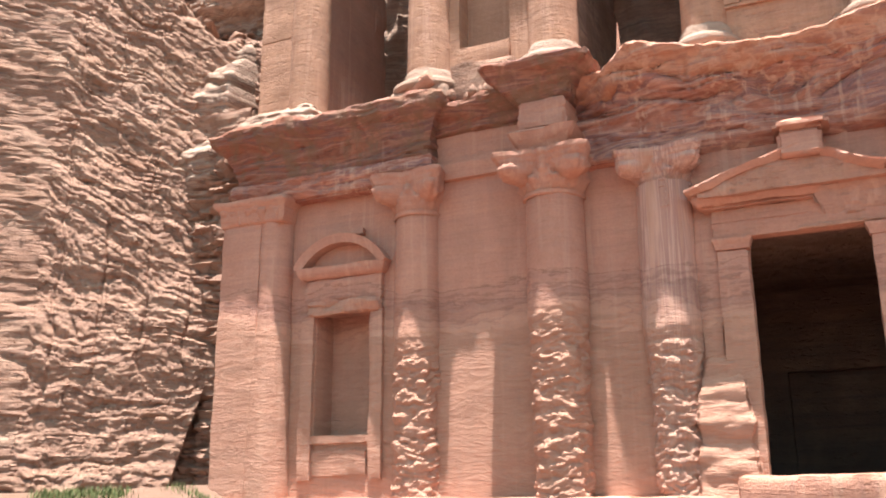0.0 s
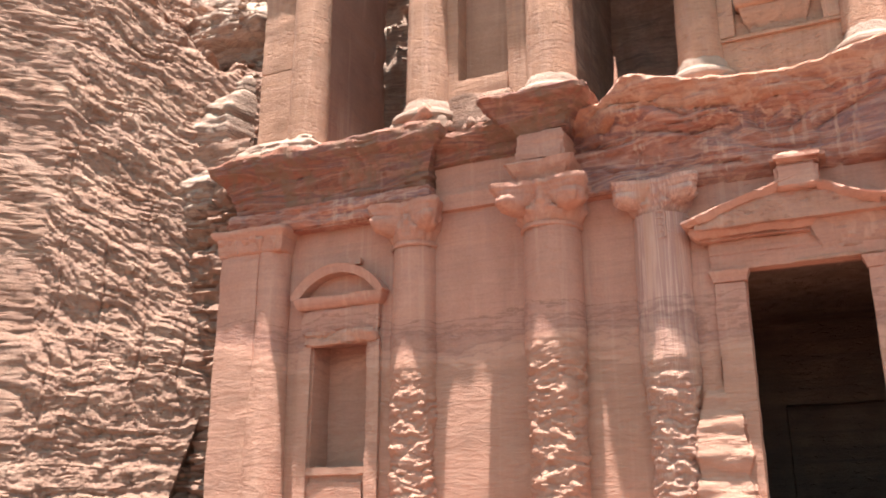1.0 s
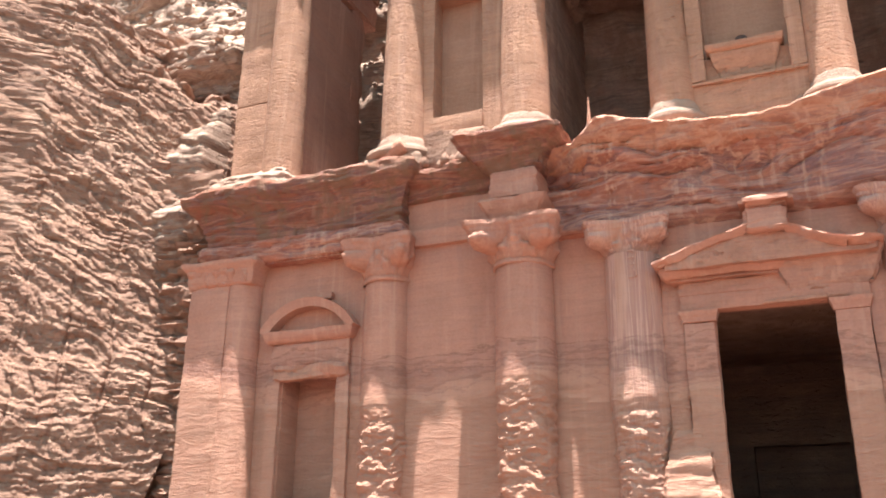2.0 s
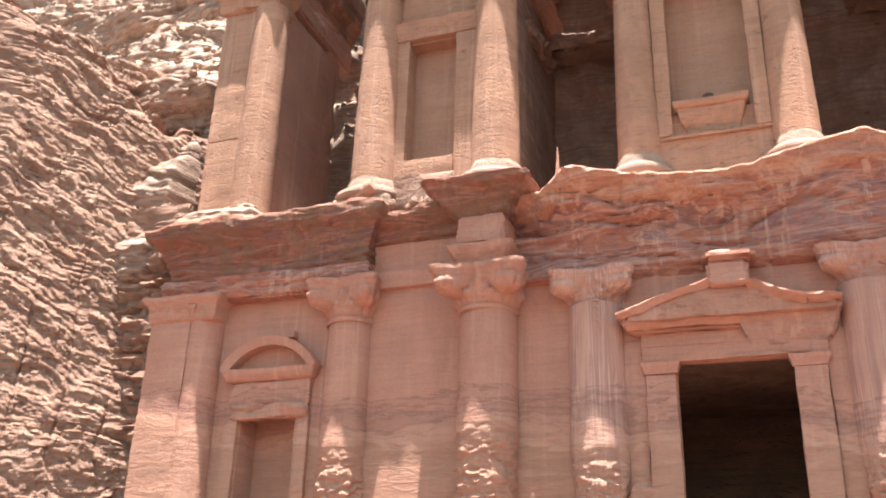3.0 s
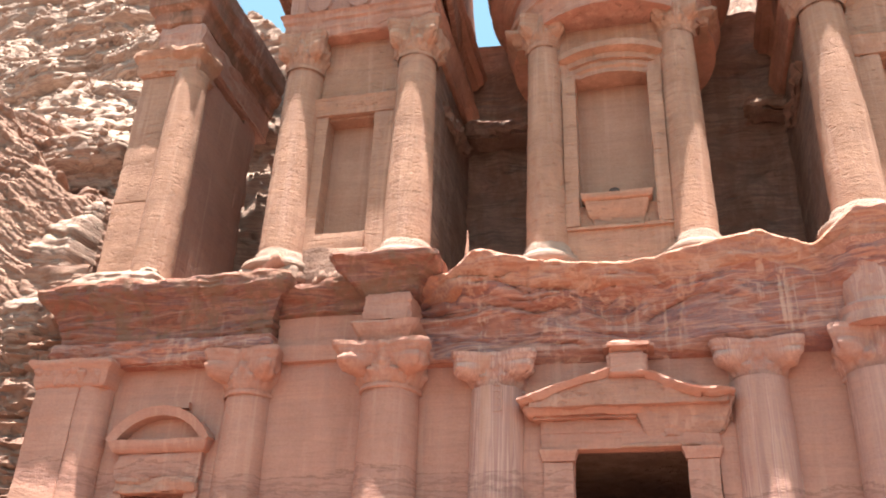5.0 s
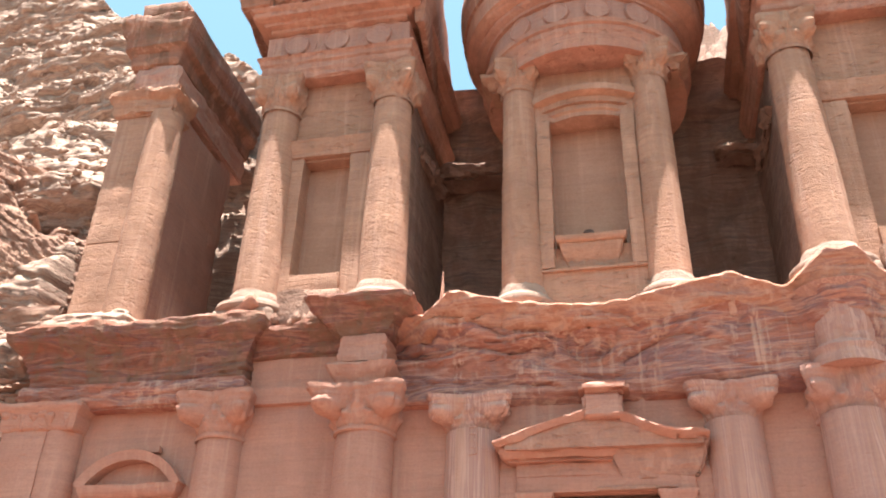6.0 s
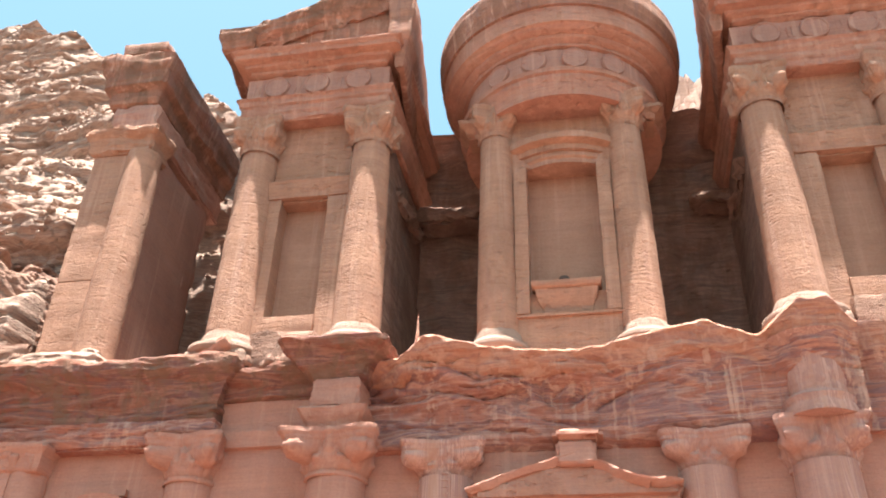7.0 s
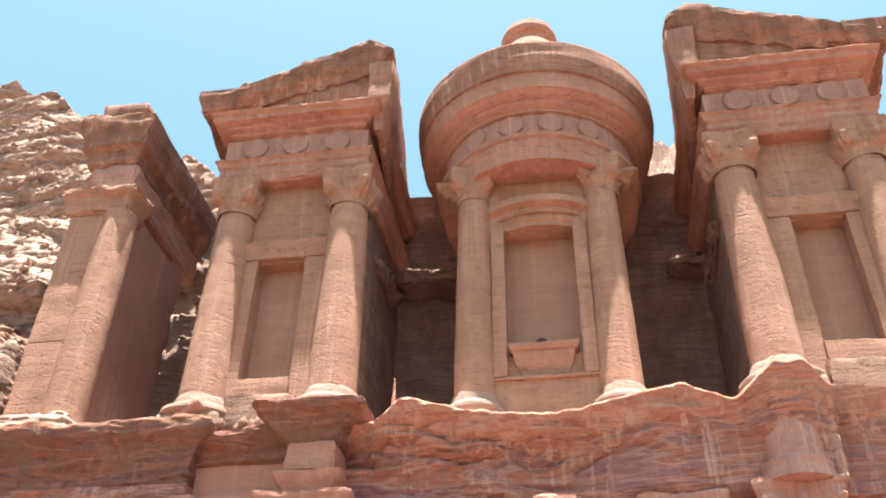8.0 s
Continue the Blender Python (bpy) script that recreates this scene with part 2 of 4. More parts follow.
def origin_of(ob):
    p = Vector(ob.location)
    while ob.parent:
        ob = ob.parent
        p += Vector(ob.location)
    return p


def link(name, verts, faces, material, parent=None, label="", smooth=True, sharp=42):
    """One mesh object from world places; under parent if there is one."""
    verts = np.asarray(verts, float)
    if parent is not None:
        verts = verts - np.array(origin_of(parent))
    me = bpy.data.meshes.new(name)
    me.from_pydata(verts.tolist(), [], faces if isinstance(faces, list) else faces.tolist())
    if smooth:
        me.polygons.foreach_set("use_smooth", [True] * len(me.polygons))
        me.set_sharp_from_angle(angle=radians(sharp))
    me.materials.append(material)
    me.update()
    ob = new(name, me)
    if parent is not None:
        ob.parent = parent
    if label:
        ob["label"] = label
    return ob


def sheet_faces(nu, nv, wrap=False):
    i, j = np.meshgrid(np.arange(nu if wrap else nu - 1), np.arange(nv - 1), indexing="ij")
    k = (i + 1) % nu
    return np.stack([i * nv + j, k * nv + j, k * nv + j + 1, i * nv + j + 1], -1).reshape(-1, 4)


def weathered(p, amp, seed, size=1.0):
    """A soft shift of places: broad dents and layered ledges."""
    q = p * np.array([0.55, 0.55, 1.5]) * size
    d = np.stack([fbm(q + s, 3, seed + s) for s in (3, 11, 23)], -1)
    return p + d * np.array([0.8, 1.0, 0.45]) * amp


def block(name, x0, x1, y0, y1, z0, z1, material, parent=None, label="", prof=((0, 0), (1, 0)), seg=0.25, amp=0.03, wear=0.05, seed=1, size=1.0, top=None, strata=0.0, shear=0.0, lift=None):
    """A dressed block of stone: prof gives how far its sides stand out by height; wear rounds and chips the edges."""
    n = [max(2, int(round(abs(b - a) / seg)) + 1) for a, b in ((x0, x1), (y0, y1), (z0, z1))]
    ax = [np.linspace(0, 1, k) for k in n]
    pts, faces, base = [], [], 0
    for axis in range(3):
        a, b = [k for k in range(3) if k != axis]
        for side in (0.0, 1.0):
            u, v = np.meshgrid(ax[a], ax[b], indexing="ij")
            p = np.zeros((*u.shape, 3))
            p[..., a], p[..., b], p[..., axis] = u, v, side
            f = sheet_faces(n[a], n[b]) + base
            if (side == 1.0) == (axis == 1):
                f = f[:, ::-1]
            pts.append(p.reshape(-1, 3))
            faces.append(f)
            base += u.size
    s = np.concatenate(pts)
    faces = np.concatenate(faces)
    key = np.round(s * 100000).astype(np.int64)
    _, first, inv = np.unique(key, axis=0, return_index=True, return_inverse=True)
    s, faces = s[first], inv.reshape(-1)[faces]
    out = np.interp(s[:, 2], [a for a, _ in prof], [b for _, b in prof])
    p = np.stack([x0 + s[:, 0] * (x1 - x0) + out * (s[:, 0] * 2 - 1), y0 + s[:, 1] * (y1 - y0) - out * (1 - s[:, 1]), z0 + s[:, 2] * (z1 - z0)], -1)
    if top is not None:
        p[:, 2] += s[:, 2] * top(p[:, 0])
    if lift is not None:
        p[:, 2] += lift(p[:, 0])
    if strata:
        warp = fbm(p * np.array([0.35, 0.35, 0.9]), 3, seed + 3)
        push = strata * (beds(p[:, 2] * 1.4 + warp * 1.3 + p[:, 0] * 0.03) + 0.6 * beds(p[:, 2] * 3.7 + warp * 2.6) + 0.8 * fbm(p * np.array([1.1, 1.1, 1.7]), 4, seed + 6) + 0.6 * fbm(p * np.array([2.4, 2.4, 0.35]), 3, seed + 8))
        side = np.clip((s[:, 2] - 0.02) / 0.05, 0, 1) * np.clip((0.995 - s[:, 2]) / 0.14, 0, 1)
        p[:, 1] -= push * side * (s[:, 1] < 1e-6)
        p[:, 0] += push * side * ((s[:, 0] > 1 - 1e-6) * 1.0 - (s[:, 0] < 1e-6) * 1.0)
    rim = ((s < 1e-6) | (s > 1 - 1e-6)).sum(1)
    chip = wear * np.clip(0.45 + fbm(p * 1.3, 3, seed + 5), 0, 1.4) * (rim >= 2)
    centre = np.array([(x0 + x1) / 2, (y0 + y1) / 2, (z0 + z1) / 2])
    inward = np.sign(centre - p) * ((s < 1e-6) | (s > 1 - 1e-6))
    p = p + inward * chip[:, None]
    p = weathered(p, amp, seed, size)
    p[:, 0] += shear * np.maximum(0, p[:, 1])
    return link(name, p, faces, material, parent, label)


def lathe(name, cx, cy, rings, material, parent=None, label="", n=40, step=0.25, amp=0.02, seed=1, worn=None, shape=None):
    """A turned form from (radius, z) rings, with weathering; worn(z): how deeply it is eaten away; shape(theta, k): a change of radius."""
    zs = np.array([z for _, z in rings])
    k = np.concatenate([np.linspace(i, i + 1, max(2, int(abs(zs[i + 1] - zs[i]) / step) + 1))[:-1] for i in range(len(rings) - 1)] + [[len(rings) - 1]])
    z = np.interp(k, range(len(rings)), zs)
    r = np.interp(k, range(len(rings)), [r for r, _ in rings])
    th = np.linspace(0, 2 * np.pi, n, endpoint=False)
    T, Z = np.meshgrid(th, z, indexing="ij")
    R = np.tile(r, (n, 1))
    if shape is not None:
        R = R + shape(T, np.tile(k, (n, 1)))
    q = np.stack([cx + np.cos(T) * 1.0, cy + np.sin(T) * 1.0, Z], -1)
    R = R + amp * fbm(q * np.array([1.2, 1.2, 1.0]), 3, seed)
    if worn is not None:
        w = worn(Z)
        warp = 0.5 * fbm(q * np.array([1.1, 1.1, 0.6]), 3, seed + 9)
        ledge = beds(Z * 1.5 + 1.6 * warp) * 0.8 + beds(Z * 3.9 + 3.4 * warp + 0.3) * 0.6
        knob = fbm(q * np.array([2.1, 2.1, 3.4]), 5, seed + 4)
        grit = fbm(q * np.array([6.0, 6.0, 9.0]), 2, seed + 19)
        hole = np.clip(fbm(q * np.array([3.0, 3.0, 4.6]), 3, seed + 14) - 0.1, 0, 1)
        R = R * (1 - 0.03 * w) + w * (0.10 * ledge + 0.15 * knob - 0.2 * hole + 0.05 * grit)
    p = np.stack([cx + R * np.cos(T), cy + R * np.sin(T), Z], -1).reshape(-1, 3)
    f = sheet_faces(n, len(z), True).tolist()
    m = len(z)
    f.append([i * m for i in range(n)][::-1])
    f.append([i * m + m - 1 for i in range(n)])
    return link(name, p, f, material, parent, label, sharp=50)


def capital(name, cx, cy, r, z0, z1, w, material, parent, seed=1, label=""):
    """A horned capital: neck ring, swelling bell, hollow-sided slab with drawn-out drooping corners and a boss on each side."""
    h = z1 - z0
    zs = np.concatenate([[z0 - 0.2, z0 - 0.15, z0 - 0.13, z0 - 0.02, z0, z0 + 0.03], z0 + h * np.linspace(0.06, 1.0, 26)])
    k = (zs - z0) / h
    th = np.linspace(0, 2 * np.pi, 112, endpoint=False)
    T, K = np.meshgrid(th, k, indexing="ij")
    Z = z0 + K * h
    bell = np.interp(K, [-0.2, -0.13, -0.12, -0.01, 0.0, 0.03, 0.1, 0.3, 0.5, 0.7, 1.0], [1.0, 1.0, 1.07, 1.07, 1.0, 1.0, 1.03, 1.16, 1.2, 1.15, 1.15]) * r
    square = np.minimum(1 / np.maximum(np.abs(np.cos(T)), np.abs(np.sin(T))), 1.34)
    c = np.abs(np.cos(2 * (T - np.pi / 4)))
    corner = np.clip((c - 0.2) / 0.8, 0, 1) ** 1.3
    start = 0.64 - 0.42 * corner
    s = np.clip((K - start) / (0.12 + 0.2 * corner), 0, 1)
    s = np.sqrt(1 - (1 - s) ** 2)
    step = np.interp(K, [0, 0.70, 0.72, 0.84, 0.86, 1.0], [0.88, 0.92, 0.95, 0.96, 1.0, 1.0])
    slab = w * square * (0.80 + 0.20 * corner) * step
    R = bell + s * np.maximum(0, slab - bell)
    mid = np.abs(np.mod(T + np.pi / 4, np.pi / 2) - np.pi / 4)
    R = R + 0.13 * np.exp(-((mid / 0.12) ** 2)) * np.clip((K - 0.55) / 0.1, 0, 1)
    # two tiers of worn leaves, their tips curling out
    for tier, shift, n in ((0.30, 0.0, 10), (0.56, 0.5, 10)):
        leaf = np.clip(np.cos(T * n + shift * 2 * np.pi), 0, 1) ** 0.6
        R = R + r * 0.16 * leaf * np.exp(-(((K - tier) / 0.1) ** 2)) + r * 0.05 * leaf * np.clip((tier - K) / 0.08, 0, 1) * (K > 0.03)
    R = R + 0.03 * np.cos(T * 28) * np.clip((K - 0.2) / 0.1, 0, 1) * np.clip((0.62 - K) / 0.1, 0, 1)
    q = np.stack([cx + R * np.cos(T), cy + R * np.sin(T), Z], -1)
    R = R * (1 + 0.10 * fbm(q * np.array([1.6, 1.6, 1.9]), 4, seed) - 0.07 * np.clip(fbm(q * 3.1, 3, seed + 7), 0, 1) * (K > 0.2))
    p = np.stack([cx + R * np.cos(T), cy + R * np.sin(T), Z], -1)
    cap = p[:, -1:] * np.array([0.3, 0.3, 1.0]) + np.array([cx, cy, 0]) * 0.7
    p = np.concatenate([p, cap], 1)
    return link(name, p.reshape(-1, 3), sheet_faces(112, p.shape[1], True), material, parent, label, sharp=45)


# ---------------------------------------------------------------- ground
def ground_height(x, y):
    near = np.clip((y + 32) / 31.0, 0, 1)
    off = (0.69 * (x + 24.75) - 0.72 * (y + 0.7)) / 1.5
    talus = 0.75 * np.exp(-off * off) * np.clip((-22.5 - x) / 1.5, 0, 1) * (y > -40)
    return talus + 1.5 * near**1.2 + 0.12 * fbm(np.stack([x * 0.25, y * 0.25, 0 * x], -1), 3, 4)


def ground():
    xs = np.unique(np.concatenate([np.linspace(-2500, -60, 14), np.linspace(-60, 60, 160), np.linspace(60, 2500, 14)]))
    ys = np.unique(np.concatenate([np.linspace(-2500, -60, 14), np.linspace(-60, 14, 110), np.linspace(14, 2500, 12)]))
    X, Y = np.meshgrid(xs, ys, indexing="ij")
    p = np.stack([X, Y, ground_height(X, Y)], -1).reshape(-1, 3)
    ob = link("ground", p, sheet_faces(len(xs), len(ys)), SAND)
    tagged(ob, "pale sandy forecourt rising gently to the carved facade", "ground", kind="structure")


ground()


# ---------------------------------------------------------------- lower storey: walls
FOOT = 1.1


def setting(ob, label, category="wall"):
    return tagged(ob, label, category, kind="structure")


def lower_walls():
    rows = [
        ("wall_bay", -21.2, -19.62, 1.2, 14.6), ("wall_bay", -17.02, -10.0, FOOT, 14.6), ("wall_bay", -19.62, -17.02, FOOT, 4.2),
        ("wall_bay", -19.62, -17.02, 9.34, 14.6), ("wall_bay", -10.0, -3.0, FOOT, 14.6), ("wall_bay", 3.0, 26.0, FOOT, 14.6), ("wall_bay", -3.0, 3.0, 10.42, 14.6)]
    for name, x0, x1, z0, z1 in rows:
        setting(block(name, x0, x1, 0.0, 0.3 if z0 == 10.42 else 1.6, z0, z1, ROSE, amp=0.035, wear=0.0, seed=40, seg=0.3), "smooth rose sandstone wall between the engaged columns")
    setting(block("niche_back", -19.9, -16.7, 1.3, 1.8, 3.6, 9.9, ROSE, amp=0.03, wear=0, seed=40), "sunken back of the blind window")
    for side in (-1, 1):
        setting(block("door_reveal", min(side * 1.93, side * 3.0), max(side * 1.93, side * 3.0), 0.0, 0.4, FOOT, 10.1, ROSE, amp=0.04, wear=0.05, seed=41), "worn stone side of the tall doorway")


lower_walls()


def chamber():
    """The dark hall behind the doorway."""
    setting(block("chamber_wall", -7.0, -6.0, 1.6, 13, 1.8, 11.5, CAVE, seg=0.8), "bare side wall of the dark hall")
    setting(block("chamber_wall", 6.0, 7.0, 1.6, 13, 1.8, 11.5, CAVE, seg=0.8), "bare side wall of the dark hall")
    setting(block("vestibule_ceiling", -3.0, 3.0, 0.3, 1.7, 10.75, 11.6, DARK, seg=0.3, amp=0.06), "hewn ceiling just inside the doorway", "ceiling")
    setting(block("chamber_ceiling", -7.0, 7.0, 1.6, 13, 10.9, 12.0, DARK, seg=0.5, amp=0.08), "hewn ceiling of the hall, its stone darkened for shade", "ceiling")
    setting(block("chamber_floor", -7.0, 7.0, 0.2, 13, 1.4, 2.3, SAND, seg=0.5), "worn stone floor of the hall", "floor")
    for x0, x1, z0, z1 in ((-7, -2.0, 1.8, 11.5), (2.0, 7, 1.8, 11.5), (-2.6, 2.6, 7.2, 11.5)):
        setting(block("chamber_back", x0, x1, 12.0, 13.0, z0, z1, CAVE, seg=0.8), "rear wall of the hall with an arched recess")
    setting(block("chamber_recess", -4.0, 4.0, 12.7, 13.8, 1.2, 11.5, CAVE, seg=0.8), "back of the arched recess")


chamber()


def ledges():
    """The low rock bench along the foot of the facade."""
    tagged(block("rock_bench", -24.4, -3.2, -1.3, 0.3, 0.6, 1.72, ROSE_WORN, amp=0.14, wear=0.2, seed=50, size=1.5), "low worn rock bench along the foot of the facade", "rock")
    tagged(block("threshold", -2.9, 3.4, -1.2, 0.3, 0.8, 2.36, ROSE_WORN, amp=0.1, wear=0.16, seed=51, size=1.4), "pale worn stone threshold below the doorway", "step")


ledges()


# ---------------------------------------------------------------- lower storey: columns
def erosion(top, span):
    return lambda z: np.clip((top - z) / span, 0, 1) ** 0.7


def lower_column(cx, cy, r, cap0, cap1, w, material, seed, rot_top, label, base_r):
    c = thing("engaged_column", (cx, cy, FOOT), label, "column", "lower columns")
    lathe("shaft", cx, cy, [(base_r, FOOT - 0.1), (base_r, 5.0), (r * 1.02, rot_top), (r * 0.96, cap0)], material, c, n=128, step=0.04, amp=0.025, seed=seed, worn=erosion(rot_top, 1.2))
    capital("capital", cx, cy + (0.28 if material is STREAKED else 0.0), r * 0.98, cap0, cap1, w, STREAKED if material is STREAKED else ROSE, c, seed + 1)
    return c


def slot_ladder(column, cx, yf, z0, z1):
    """Small square cuttings one above the other, left standing between worn ribs."""
    for x in (cx - 0.2, cx + 0.14):
        block("slot_rib", x, x + 0.08, yf - 0.06, yf + 0.25, z0, z1, STREAKED, column, seg=0.1, amp=0.03, wear=0.02, seed=96)
    for k in range(5):
        z = z0 + (z1 - z0) * k / 4
        block("slot_rung", cx - 0.14, cx + 0.16, yf - 0.07, yf + 0.25, z - 0.04, z + 0.04, STREAKED, column, seg=0.1, amp=0.02, wear=0.02, seed=97)


lower_column(-14.9, 0.25, 1.02, 13.05, 14.65, 1.6, ROSE, 61, 7.8, "engaged sandstone column, its foot eaten into ledges, under the corner entablature", 1.04)
lower_column(-8.85, -0.25, 1.14, 12.85, 14.35, 1.85, ROSE, 71, 8.4, "tall engaged column with a horned capital and crumbling foot", 1.05)
streaked_column = lower_column(-4.75, 0.15, 1.05, 12.75, 14.0, 1.65, STREAKED, 81, 7.4, "streaked engaged column beside the doorway, its foot weathered into knobs", 0.92)
slot_ladder(streaked_column, -4.62, -0.83, 11.75, 12.75)
lower_column(4.6, 0.15, 1.02, 12.75, 14.0, 1.65, STREAKED, 91, 7.4, "streaked engaged column beside the doorway, with a worn capital", 0.95)
lower_column(8.5, -0.25, 1.12, 12.7, 14.2, 1.6, STREAKED, 101, 8.0, "engaged column with a battered capital below the broken cornice", 1.0)


def corner_pilaster():
    c = thing("corner_pilaster", (-22.6, 0, FOOT), "square sandstone corner pilaster with an attached quarter column", "pilaster")
    block("pier", -24.2, -22.13, -0.92, 1.5, FOOT - 0.4, 13.5, ROSE, c, amp=0.05, wear=0.05, seed=110, seg=0.2)
    lathe("quarter_column", -21.76, -0.17, [(1.0, FOOT - 0.4), (0.92, 5), (0.8, 9), (0.77, 13.5)], ROSE, c, n=56, step=0.2, amp=0.03, seed=111)
    block("capital", -24.2, -20.95, -0.98, 1.4, 13.4, 14.55, ROSE, c, prof=((0, 0), (0.15, 0.05), (0.6, 0.12), (0.8, 0.3), (1, 0.34)), seg=0.12, amp=0.06, wear=0.09, seed=112, size=1.6)
    for k, x in enumerate(np.linspace(-24.15, -21.3, 8)):
        block("leaf", x + 0.07 * math.sin(k * 2.3), x + 0.24 + 0.09 * math.sin(k * 5.1), -1.09, -0.7, 13.45, 14.25 - 0.12 * (k % 2), ROSE, c, prof=((0, -0.05), (0.5, 0.0), (0.8, 0.1), (1, 0.05)), seg=0.1, amp=0.13, wear=0.08, seed=113 + k, size=1.8)


corner_pilaster()


# ---------------------------------------------------------------- blind window with a segmental pediment
def arc_band(name, cx, cz, r0, r1, a0, a1, y0, y1, material, parent, n=28, amp=0.02, seed=1):
    a = np.linspace(a0, a1, n)
    ring = []
    for r, y in ((r0, y1), (r0, y0), ((r0 + r1) / 2, y0 - 0.05), (r1, y0 - 0.12), (r1, y1)):
        ring.append(np.stack([cx + r * np.cos(a), 0 * a + y, cz + r * np.sin(a)], -1))
    p = np.stack(ring, 1)
    m = p.shape[1]
    p = weathered(p.reshape(-1, 3), amp, seed, 2.0)
    f = []
    for i in range(n - 1):
        for j in range(m):
            k = (j + 1) % m
            f.append([i * m + j, i * m + k, (i + 1) * m + k, (i + 1) * m + j])
    f.append(list(range(m))[::-1])
    f.append([(n - 1) * m + j for j in range(m)])
    return link(name, p, f, material, parent)


def blind_window():
    w = thing("blind_window", (-18.3, -0.2, 2.1), "blind window carved in rose sandstone with a curved pediment", "window")
    block("pediment_base", -20.5, -16.1, -0.62, 0.05, 10.72, 11.22, ROSE, w, prof=((0, -0.2), (0.5, -0.06), (1, 0)), seg=0.15, amp=0.03, wear=0.06, seed=120)
    half, rise = 2.22, 1.3
    rad = (half * half + rise * rise) / (2 * rise)
    lean = math.asin(half / rad)
    arc_band("curved_moulding", -18.3, 11.2 + rise - rad, rad - 0.32, rad + 0.05, math.pi / 2 - lean, math.pi / 2 + lean, -0.55, 0.1, ROSE, w, seed=121)
    block("architrave", -20.1, -16.4, -0.28, 0.05, 9.7, 10.75, ROSE, w, amp=0.05, wear=0.08, seed=122, seg=0.14, strata=0.04)
    block("worn_lintel", -20.0, -16.5, -0.34, 0.05, 9.15, 9.85, ROSE_WORN, w, amp=0.2, wear=0.2, seed=123, size=1.6, seg=0.09, strata=0.1)
    for x0, x1 in ((-20.3, -19.66), (-16.98, -16.35)):
        block("side_pilaster", x0, x1, -0.22, 0.05, 2.4, 9.3, ROSE, w, amp=0.03, wear=0.05, seed=124)
    block("sill", -19.75, -16.9, -0.2, 1.4, 3.85, 4.2, ROSE, w, amp=0.03, wear=0.05, seed=125)
    block("apron_panel", -19.7, -17.1, -0.1, 0.05, 2.6, 3.6, ROSE, w, amp=0.03, wear=0.04, seed=126)
    block("finial_stump", -18.15, -17.3, -0.35, 0.05, 12.5, 12.85, ROSE, w, amp=0.08, wear=0.12, seed=127, size=2.0)


blind_window()


